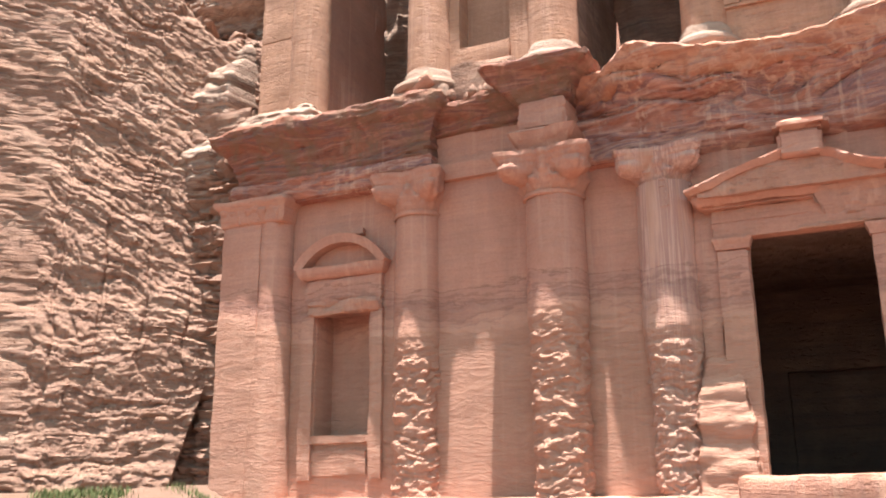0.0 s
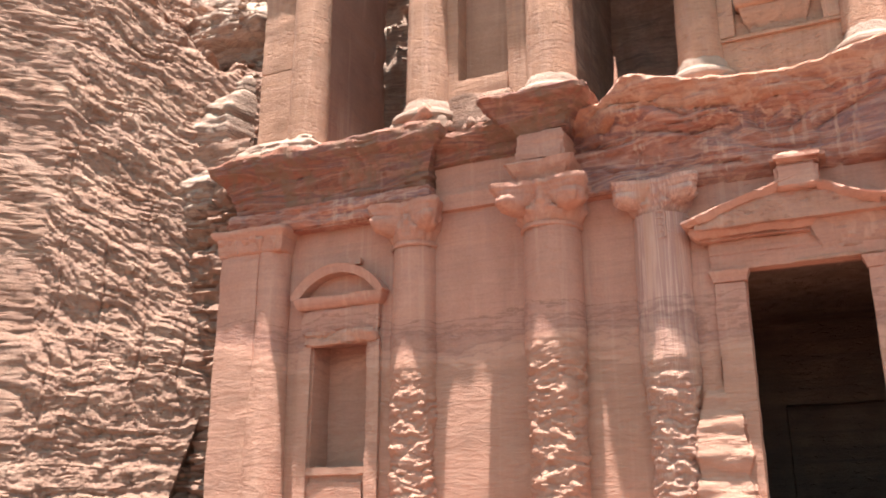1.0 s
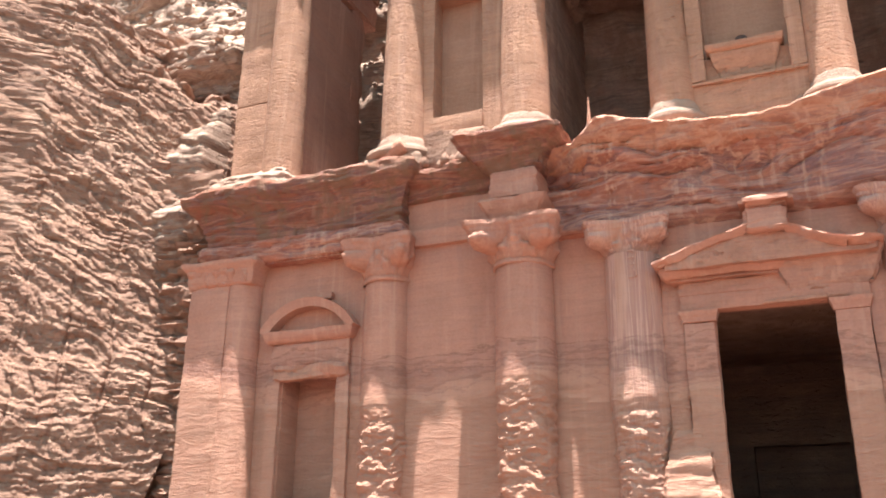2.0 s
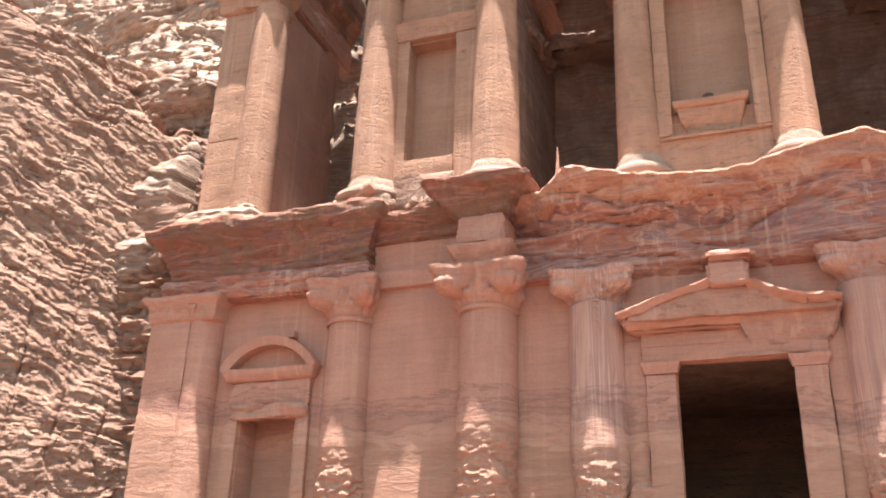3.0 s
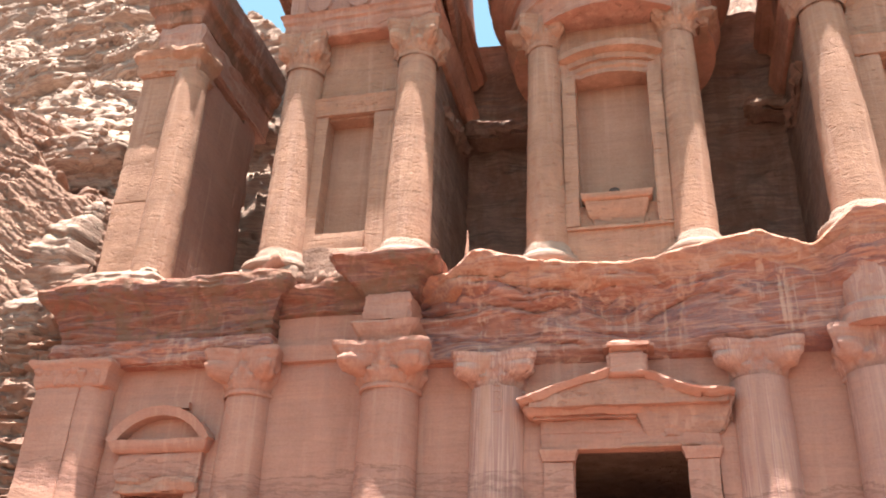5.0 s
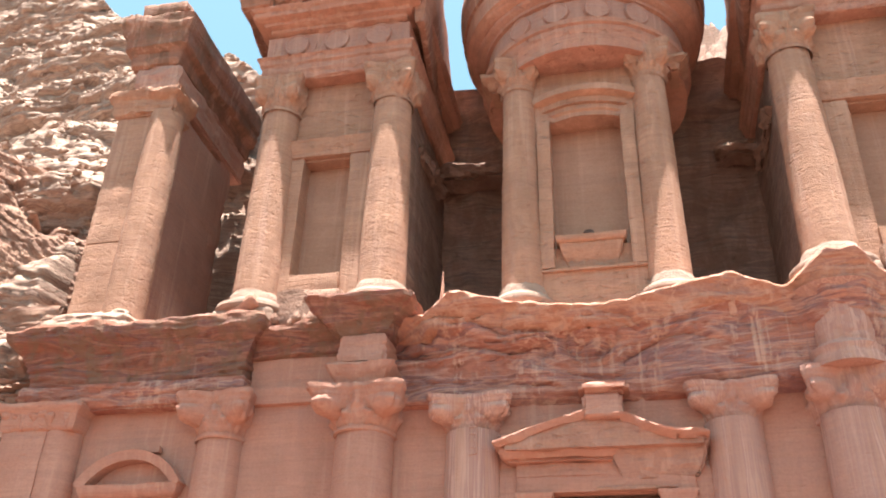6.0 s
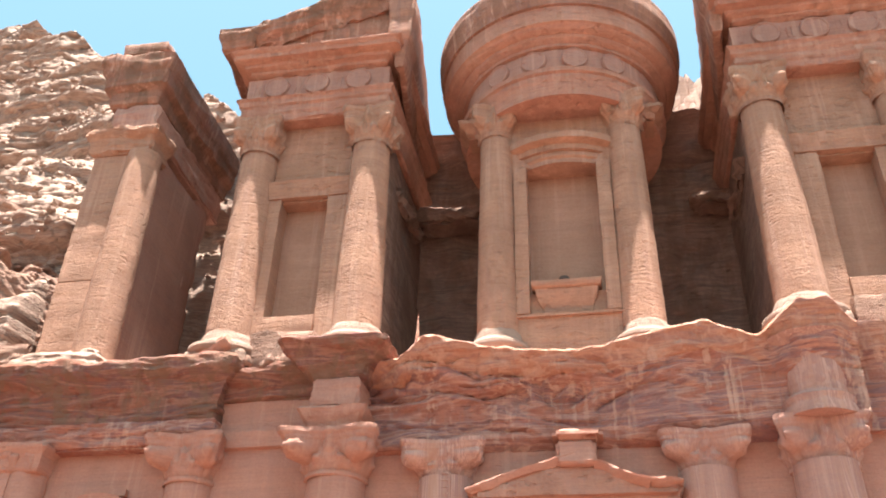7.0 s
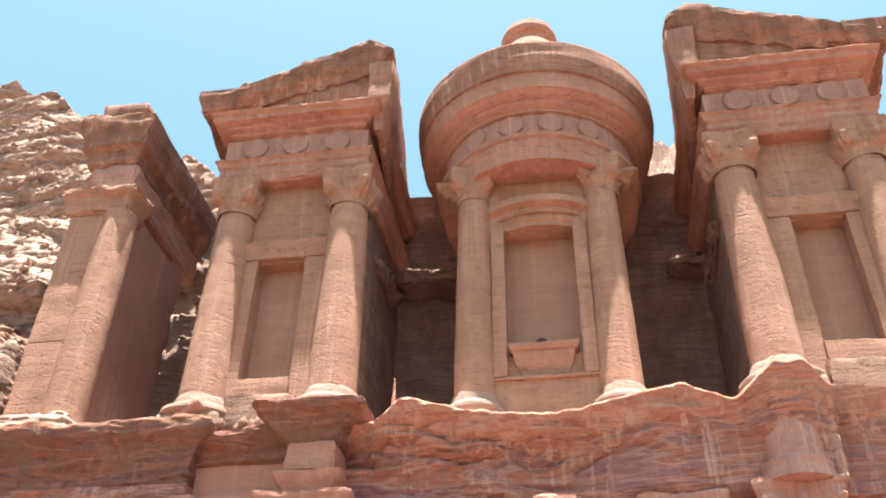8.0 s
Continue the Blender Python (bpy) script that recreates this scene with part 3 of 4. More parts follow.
# ---------------------------------------------------------------- doorway
def doorway():
    d = thing("doorway", (0, -0.3, 2.3), "tall dark doorway framed by pilasters and a weathered triangular pediment", "doorway")
    for s in (-1, 1):
        a, b = sorted((s * 1.93, s * 3.0))
        block("jamb_pilaster", a, b, -0.3, 0.05, FOOT, 10.0, ROSE, d, amp=0.03, wear=0.05, seed=130 + s)
        block("jamb_capital", a - 0.04, b + 0.04, -0.34, 0.06, 10.0, 10.42, ROSE, d, prof=((0, 0), (0.35, 0.02), (0.75, 0.1), (1, 0.12)), seg=0.1, amp=0.02, wear=0.03, seed=132)
        a, b = sorted((s * 3.0, s * 3.75))
        block("outer_frame", a, b, -0.14, 0.05, FOOT, 11.3, ROSE, d, amp=0.03, wear=0.05, seed=133)
    block("worn_foot", -3.95, -2.35, -0.5, 0.05, FOOT, 6.6, ROSE, d, prof=((0, 0.25), (0.3, 0.2), (0.42, 0.05), (0.55, 0.12), (0.72, 0.0), (1, -0.45)), amp=0.2, wear=0.3, seed=141, seg=0.08, size=1.3, strata=0.035)
    block("lintel", -3.1, 3.1, -0.26, 0.05, 10.42, 11.5, ROSE, d, amp=0.03, wear=0.05, seed=134, seg=0.16)
    block("lintel_band", -3.1, 0.1, -0.31, -0.2, 10.98, 11.16, ROSE, d, amp=0.02, wear=0.03, seed=142, seg=0.12)
    block("lintel_fillet", -0.3, 2.5, -0.34, -0.2, 10.42, 10.58, ROSE_WORN, d, amp=0.05, wear=0.05, seed=143, seg=0.1)
    block("pediment_cornice", -3.7, 0.7, -0.85, 0.05, 11.5, 11.92, ROSE, d, prof=((0, -0.3), (0.4, -0.15), (0.6, -0.05), (1, 0.05)), seg=0.09, amp=0.12, wear=0.14, seed=135, size=1.8, strata=0.06)
    block("eroded_corner", 0.2, 3.6, -0.72, 0.05, 10.75, 12.2, MAUVE, d, prof=((0, -0.5), (0.4, -0.2), (1, 0.2)), seg=0.08, amp=0.14, wear=0.25, seed=144, size=1.8, strata=0.08)
    slope = lambda x: 0.31 * np.minimum(x + 3.7, 3.1) - 0.27 * np.maximum(x + 0.2, 0)
    block("tympanum", -3.45, 3.5, -1.02, 0.1, 11.75, 12.0, ROSE_WORN, d, amp=0.12, wear=0.05, seed=136, seg=0.09, size=1.6, strata=0.07, top=slope)
    block("raking_cornice", -3.85, 0.2, -1.28, 0.1, 11.88, 12.12, ROSE, d, prof=((0, -0.14), (0.5, -0.04), (1, 0.04)), amp=0.07, wear=0.1, seed=137, seg=0.08, size=1.6, strata=0.04, lift=lambda x: 0.31 * (x + 3.7))
    block("raking_cornice", 0.5, 3.75, -1.26, 0.1, 11.85, 12.1, ROSE, d, prof=((0, -0.2), (0.5, -0.04), (1, 0.02)), amp=0.16, wear=0.16, seed=138, seg=0.08, size=1.8, strata=0.06, lift=lambda x: 0.95 - 0.26 * (x + 0.2) + 0.12 * np.sin(x * 2.0))
    block("finial_block", -0.6, 0.85, -1.25, 0.1, 12.75, 13.7, ROSE, d, amp=0.1, wear=0.16, seed=139, seg=0.14, size=1.6)
    block("finial_cap", -0.62, 0.95, -1.34, 0.1, 13.7, 14.05, ROSE, d, prof=((0, 0), (0.4, 0.12), (1, 0.08)), amp=0.12, wear=0.2, seed=140, seg=0.14, size=1.8)


doorway()


# ---------------------------------------------------------------- lower entablature
CORNICE = ((0, 0.12), (0.12, 0.12), (0.18, 0.18), (0.42, 0.3), (0.6, 0.62), (0.75, 1.02), (0.9, 1.16), (1, 1.0))


def wave(x):
    return 0.05 * np.sin(x * 1.1) + 0.04 * np.sin(x * 2.7 + 1.0) + 0.10 * vnoise(np.stack([x * 1.4, 0 * x, 0 * x], -1), 8)


def entablature():
    e = thing("corner_entablature", (-19, -0.7, 14.3), "heavy projecting cornice of banded red sandstone over the corner bay", "entablature")
    block("architrave", -23.9, -13.95, -0.75, 1.5, 14.3, 15.4, BANDED, e, prof=((0, -0.1), (0.2, 0), (0.45, 0.02), (0.5, 0.12), (1, 0.1)), amp=0.09, wear=0.14, seed=150, seg=0.09, size=1.6, strata=0.15)
    block("cornice", -23.6, -14.1, -0.65, 1.5, 15.3, 17.85, CRUST, e, prof=CORNICE, amp=0.1, wear=0.14, seed=151, seg=0.08, size=1.5, top=wave, strata=0.17)
    r = thing("recessed_entablature", (-12, -0.2, 14.5), "recessed stretch of cornice with a broken edge", "entablature")
    block("architrave", -13.9, -9.9, -0.25, 1.5, 14.3, 15.0, ROSE, r, prof=((0, 0), (0.5, 0.0), (0.6, 0.1), (1, 0.12)), amp=0.05, wear=0.05, seed=152, seg=0.18)
    block("frieze", -13.9, -9.9, -0.2, 1.5, 15.0, 16.3, ROSE, r, amp=0.06, wear=0.03, seed=153)
    block("cornice", -13.9, -9.9, -0.28, 1.5, 16.2, 17.5, CRUST, r, prof=((0, 0.05), (0.4, 0.35), (0.75, 0.9), (1, 0.8)), amp=0.14, wear=0.15, seed=154, seg=0.1, size=1.6, top=wave, strata=0.15)
    for cx, seed in ((-8.85, 160), (8.6, 170)):
        q = thing("projecting_entablature", (cx, -1.2, 14.3), "block of entablature standing forward over a column", "entablature", "entablature blocks")
        if cx > 0:
            lathe("drum", cx, -0.75, [(1.3, 14.1), (1.24, 14.5), (1.32, 14.75), (1.08, 14.95), (1.06, 16.2), (1.25, 16.6), (1.7, 17.0)], STREAKED, q, n=72, step=0.06, amp=0.12, seed=seed, worn=lambda z: 0.3 + 0 * z)
            continue
        m, a, b = ROSE, 0.11, 0.14
        block("impost", cx - 1.0, cx + 1.0, -1.45, 1.5, 14.3, 15.25, m, q, prof=((0, 0), (0.3, 0.02), (0.75, 0.3), (1, 0.4)), amp=a, wear=b, seed=seed, seg=0.1, size=1.6, strata=0.07)
        block("frieze", cx - 0.95, cx + 0.95, -1.5, 1.5, 15.25, 16.5, m, q, amp=a, wear=b, seed=seed + 1, seg=0.1, size=1.6, strata=0.09)
        block("cornice", cx - 1.15, cx + 1.0, -1.3, 1.5, 16.4, 18.0, CRUST, q, prof=((0, -0.2), (0.2, 0.1), (0.45, 0.4), (0.7, 0.95), (0.9, 1.12), (1, 0.95)), amp=0.16, wear=0.2, seed=seed + 2, seg=0.1, size=1.5, strata=0.16)


entablature()


def weathered_sheet(name, x0, x1, z0, ztop, depth, material, parent, s0=0.0, s1=1.0, step=0.08, seed=1):
    """A course of an entablature worn to flowing ledges: depth(x, s, z) is how far it stands out; s0 to s1: the part of the height."""
    xs = np.arange(x0, x1 + step, step)
    n = max(4, int(4.2 * (s1 - s0) / step))
    X, S = np.meshgrid(xs, np.linspace(s0, s1, n), indexing="ij")
    Z = z0 + S * (ztop(X) - z0)
    warp = fbm(np.stack([X * 0.35, 0 * X, Z * 0.9], -1), 3, seed)
    rough = 0.36 * beds(Z * 0.85 + warp * 1.5 + X * 0.04) + 0.2 * beds(Z * 2.3 + warp * 3.0 - X * 0.07) + 0.3 * fbm(np.stack([X * 0.8, 0 * X, Z * 1.6], -1), 4, seed + 2)
    rough = rough * (1.6 - 0.85 * np.clip((X - 0.5) / 2.5, 0, 1)) * (0.45 + 0.55 * np.clip((S - 0.4) / 0.2, 0, 1)) * (1 - 0.55 * np.clip((S - 0.72) / 0.15, 0, 1))
    front = np.stack([X, -(depth(X, S, Z) + rough), Z], -1)
    back = front[:, ::-1][:, [0, -1]].copy()
    back[..., 1] = 1.5
    p = np.concatenate([back[:, 1:], front, back[:, :1] + np.array([0, 0, 0.05])], 1)
    return link(name, p.reshape(-1, 3), sheet_faces(p.shape[0], p.shape[1]), material, parent, sharp=60)


def central_top(x):
    return np.interp(x, [-7.2, -6.5, -5.4, -3.6, -1.4, -0.2, 1.4, 3.7, 5.2, 6.5, 7.1, 7.7, 8.2, 9.2, 9.8, 10.3], [17.45, 17.3, 17.95, 17.65, 17.15, 17.15, 17.27, 17.75, 17.95, 17.35, 17.4, 17.85, 18.1, 18.15, 17.8, 17.5]) + 0.07 * vnoise(np.stack([x * 2.2, 0 * x, 0 * x], -1), 3)


def central_depth(x, s, z):
    return 0.4 - 0.7 * np.clip((-6.0 - x) / 1.0, 0, 1) * np.clip((s - 0.3) / 0.4, 0, 1) + 0.32 * (np.exp(-(((x + 4.9) / 0.9) ** 2)) + 0.8 * np.exp(-(((x - 4.3) / 1.0) ** 2))) * np.clip((s - 0.5) / 0.3, 0, 1) + 0.30 * np.clip(s - 0.25, 0, 1) + 1.15 * np.clip((s - 0.55) / 0.4, 0, 1) ** 1.5 - 0.35 * np.clip((s - 0.93) / 0.07, 0, 1) ** 2 - 0.4 * np.clip((0.08 - s) / 0.08, 0, 1) + 1.05 * np.exp(-((x - 8.65) / 1.15) ** 4) * np.clip((s - 0.35) / 0.3, 0, 1) + 0.55 * np.clip((x - 1.5) / 2, 0, 1) * np.clip((0.92 - s) / 0.4, 0, 1) * np.clip(s / 0.15, 0, 1)


def right_depth(x, s, z):
    return 0.3 + 0.2 * s + 0.6 * np.clip((s - 0.6) / 0.35, 0, 1) ** 1.5


def worn_entablature(cx, label, x0, x1, z0, ztop, depth, seed, step):
    e = thing("worn_entablature", (cx, -0.5, z0), label, "entablature")
    weathered_sheet("frieze", x0, x1, z0, ztop, depth, BANDED, e, 0.0, 0.74, step, seed)
    weathered_sheet("cornice", x0, x1, z0, ztop, depth, OCHRE, e, 0.74, 1.0, step, seed)


worn_entablature(0, "entablature over the doorway worn into flowing red and purple ledges", -7.9, 10.2, 13.75, central_top, central_depth, 180, 0.07)
worn_entablature(17, "worn stretch of banded entablature beyond the columns", 9.9, 26.0, 13.9, lambda x: 17.6 + 0.25 * np.sin(x * 0.8), right_depth, 190, 0.14)


def terrace():
    # dark stone on this floor cuts the light bounced onto the recess faces
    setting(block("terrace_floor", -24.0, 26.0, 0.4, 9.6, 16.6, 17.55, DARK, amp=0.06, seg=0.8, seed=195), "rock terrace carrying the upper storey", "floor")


terrace()


# ---------------------------------------------------------------- upper storey
LEDGE = 17.6


def upper_column(parent, cx, cy, r, top, cap_top, seed, w, base_z=LEDGE):
    c = new("column")
    c.location = Vector((cx, cy, base_z)) - Vector(parent.location)
    c.parent = parent
    block("plinth", cx - r * 1.35, cx + r * 1.35, cy - r * 1.35, cy + r, base_z - 0.4, base_z + 0.7, PALE, c, amp=0.09, wear=0.14, seed=seed, seg=0.18)
    lathe("base", cx, cy, [(r * 1.52, base_z + 0.6), (r * 1.64, base_z + 0.76), (r * 1.6, base_z + 0.94), (r * 1.38, base_z + 1.1), (r * 1.2, base_z + 1.2), (r * 1.14, base_z + 1.4), (r * 1.1, base_z + 1.52), (r * 1.02, base_z + 1.68)], PALE, c, n=64, step=0.05, amp=0.14, seed=seed + 1)
    lathe("shaft", cx, cy, [(r * 1.04, base_z + 1.6), (r * 0.99, base_z + 5), (r * 0.88, top)], TAN, c, n=56, step=0.16, amp=0.025, seed=seed + 2)
    capital("capital", cx, cy, r * 0.9, top, cap_top, w, TAN, c, seed + 3)
    return c


def disc(name, cx, y, cz, r, material, parent, seed):
    n, rings = 36, []
    a = np.linspace(0, 2 * np.pi, n, endpoint=False)
    for rr, yy in ((r * 0.94, y + 0.2), (r, y - 0.1), (r * 0.95, y - 0.15), (r * 0.86, y - 0.16), (r * 0.8, y - 0.12)):
        rings.append(np.stack([cx + rr * np.cos(a), 0 * a + yy, cz + rr * np.sin(a)], -1))
    p = weathered(np.stack(rings, 1).reshape(-1, 3), 0.03, seed, 2)
    f = sheet_faces(n, 5, True).tolist() + [[i * 5 + 4 for i in range(n)]]
    return link(name, p, f, material, parent)


def pavilion(mirror):
    """A half pavilion with two columns, a blind window and one half of a broken pediment. mirror: -1 for the one built as it is, 1 for its twin."""
    m = 1 if mirror < 0 else -1
    off = 0.0 if mirror < 0 else 0.3

    def X(x):
        return x * m + off

    def span(a, b):
        return sorted((X(a), X(b)))

    p = thing("side_pavilion", (X(-11.6), 0, LEDGE), "carved pavilion with two columns, blind window and half a broken pediment", "pavilion", "upper pavilions")
    s = 200 if mirror < 0 else 300
    lean = -0.13 * m
    # body
    for a, b, y1, z0, z1 in ((-15.0, -12.9, 9.2, LEDGE - 0.6, 31.4), (-10.6, -8.3, 1.7, LEDGE - 0.6, 31.4), (-12.9, -10.6, 9.2, 26.4, 31.4), (-12.9, -10.6, 9.2, LEDGE - 0.6, 20.2)):
        x0, x1 = span(a, b)
        block("wall", x0, x1, 0.25, y1, z0, z1, TAN, p, amp=0.03, wear=0, seed=s, seg=0.35)
    x0, x1 = span(-10.5, -8.27)
    # the flank's darker stone holds stain and painted shade together
    block("flank", x0, x1, 1.6, 9.2, LEDGE - 0.6, 31.4, DARK, p, "rough flank stained brown and darkened for shade", amp=0.12, wear=0, seed=s + 6, seg=0.2, strata=0.06)
    x0, x1 = span(-13.0, -10.5)
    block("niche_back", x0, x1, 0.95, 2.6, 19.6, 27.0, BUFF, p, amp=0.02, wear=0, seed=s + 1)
    # window frame
    for a, b in ((-13.7, -12.88), (-10.62, -9.55)):
        x0, x1 = span(a, b)
        block("window_pilaster", x0, x1, 0.0, 0.35, LEDGE + 1.0, 26.5, TAN, p, amp=0.02, wear=0.04, seed=s + 2)
    x0, x1 = span(-13.85, -9.5)
    block("window_lintel", x0, x1, -0.12, 0.35, 26.5, 27.4, TAN, p, prof=((0, -0.05), (0.4, -0.03), (0.5, 0.05), (0.85, 0.1), (1, 0.16)), amp=0.03, wear=0.04, seed=s + 3, seg=0.16)
    x0, x1 = span(-12.95, -10.55)
    block("window_sill", x0, x1, -0.2, 2.1, 19.3, 20.15, TAN, p, amp=0.03, wear=0.05, seed=s + 4)
    block("window_step", x0 - 0.2, x1 + 0.3, -0.55, 0.5, LEDGE - 0.2, 19.25, CLIFF, p, amp=0.1, wear=0.14, seed=s + 5)
    upper_column(p, X(-14.35), 0.15, 0.98, 29.2, 31.0, s + 10, 1.25)
    upper_column(p, X(-8.75), 0.15, 1.0, 29.2, 31.0, s + 20, 1.25)
    # entablature
    x0, x1 = span(-15.4, -8.0)
    block("architrave", x0, x1, -0.5, 9.2, 31.0, 32.45, ROSE_WORN, p, prof=((0, 0), (0.3, 0.02), (0.34, 0.1), (0.62, 0.11), (0.66, 0.2), (0.86, 0.22), (0.9, 0.34), (1, 0.34)), amp=0.06, wear=0.1, seed=s + 30, seg=0.1, strata=0.05)
    block("frieze", x0, x1, -0.5, 9.2, 32.45, 33.9, MAUVE, p, amp=0.04, wear=0.04, seed=s + 31, seg=0.25)
    for k, cx in enumerate((-13.8, -11.7, -9.55)):
        disc("frieze_disc", X(cx), -0.5, 33.2, 0.66, MAUVE, p, s + 40 + k)
    for k, cx in enumerate((-14.9, -12.75, -10.62, -8.5)):
        for side in (-0.13, 0.09):
            block("frieze_bar", X(cx) + side, X(cx) + side + 0.12, -0.55, -0.4, 32.8, 33.6, MAUVE, p, seg=0.12, amp=0.03, wear=0.03, seed=s + 50 + k)
    x0, x1 = span(-15.05, -8.35)
    block("cornice", x0, x1, -0.5, 9.2, 33.9, 35.05, ROSE_WORN, p, prof=((0, 0.02), (0.1, 0.02), (0.14, 0.2), (0.3, 0.22), (0.36, 0.5), (0.52, 0.55), (0.57, 0.92), (0.8, 0.98), (0.84, 1.1), (1, 1.17)), amp=0.08, wear=0.14, seed=s + 32, seg=0.085, size=1.3, strata=0.06)

    def outward(x):
        return (x - off) * m

    # half pediment: the low end outside, the broken high end towards the middle
    x0, x1 = span(-16.2, -7.6)
    block("tympanum", x0, x1, -0.7, 9.0, 34.95, 35.9, STAINED, p, amp=0.1, wear=0.05, seed=s + 33, seg=0.13, strata=0.12, shear=lean, top=lambda x: 0.29 * (outward(x) + 16.2))
    x0, x1 = span(-16.7, -6.95)
    block("raking_cornice", x0, x1, -1.35, 9.2, 35.35, 36.65, STAINED, p, prof=((0, -0.4), (0.25, -0.34), (0.32, -0.12), (0.6, -0.06), (0.66, 0.06), (1, 0.1)), amp=0.12, wear=0.2, seed=s + 34, seg=0.13, strata=0.1, shear=lean,
          lift=lambda x: 0.273 * (outward(x) + 16.6), top=lambda x: np.interp(outward(x), [-17, -14.9, -8.1, -6.9], [-0.1, 0.0, 0.85, -0.35]))
    x0, x1 = span(-17.1, -15.0)
    block("end_block", x0, x1, -1.42, 8.6, 35.55, 37.05, STAINED, p, prof=((0, -0.25), (0.5, -0.05), (0.7, 0.06), (1, 0.08)), amp=0.1, wear=0.16, seed=s + 36, seg=0.13, strata=0.08, shear=lean)
    x0, x1 = span(-8.2, -6.75)
    block("return_cornice", x0, x1, -1.2, 9.2, 33.6, 38.2, RIM, p, prof=((0, -0.5), (0.3, -0.35), (0.4, -0.1), (1, 0.0)), amp=0.12, wear=0.12, seed=s + 35, seg=0.3, shear=lean)
    return p


pavilion(-1)
pavilion(1)


def upper_corner_pillar():
    p = thing("corner_pillar", (-21.5, 0, LEDGE), "free-standing corner pillar with a half column and heavy entablature block", "pillar")
    for z0, z1 in ((LEDGE - 0.6, 22.62), (22.66, 30.0)):
        block("pier", -23.1, -21.27, -0.3, 6.5, z0, z1, TAN, p, amp=0.05, wear=0.03, seed=400, seg=0.2)
    lathe("half_column", -20.55, 0.1, [(0.92, LEDGE + 0.9), (0.9, 22.6), (0.84, 30.0)], TAN, p, n=56, step=0.16, amp=0.03, seed=401)
    # mauve stone on side wall and inner pier puts their shade into the colour
    block("side_wall", -21.3, -20.33, 0.3, 6.5, LEDGE - 0.6, 31.0, MAUVE, p, amp=0.06, wear=0.05, seed=402, seg=0.3)
    block("base", -23.5, -19.5, -1.15, 1.5, LEDGE - 0.2, 19.0, PALE, p, prof=((0, 0.2), (0.3, 0.16), (0.5, 0.0), (0.6, -0.02), (0.8, -0.3), (1, -0.75)), amp=0.16, wear=0.25, seed=403, seg=0.1, size=1.5, strata=0.16)
    block("capital", -23.2, -20.0, -0.5, 1.2, 30.0, 31.4, TAN, p, prof=((0, 0), (0.2, 0.04), (0.6, 0.12), (0.75, 0.36), (1, 0.4)), amp=0.15, wear=0.2, seed=404, seg=0.11, size=2.0, strata=0.1)
    block("architrave", -22.7, -20.2, -0.4, 8.2, 31.4, 33.2, MAUVE, p, amp=0.16, wear=0.16, seed=405, seg=0.12, strata=0.1)
    block("cornice", -23.0, -20.4, -0.4, 8.6, 33.2, 36.3, STAINED, p, prof=((0, 0.05), (0.3, 0.2), (0.36, 0.46), (0.6, 0.52), (0.66, 0.66), (1, 0.8)), amp=0.14, wear=0.16, seed=406, seg=0.14, strata=0.08)
    block("cap_block", -22.7, -20.15, -1.1, 8.6, 36.3, 37.1, STAINED, p, amp=0.08, wear=0.12, seed=407, seg=0.2)
    block("inner_pier", -20.9, -20.36, 5.6, 7.0, LEDGE - 0.6, 31.6, MAUVE, p, amp=0.2, wear=0.1, seed=408, seg=0.3)


upper_corner_pillar()


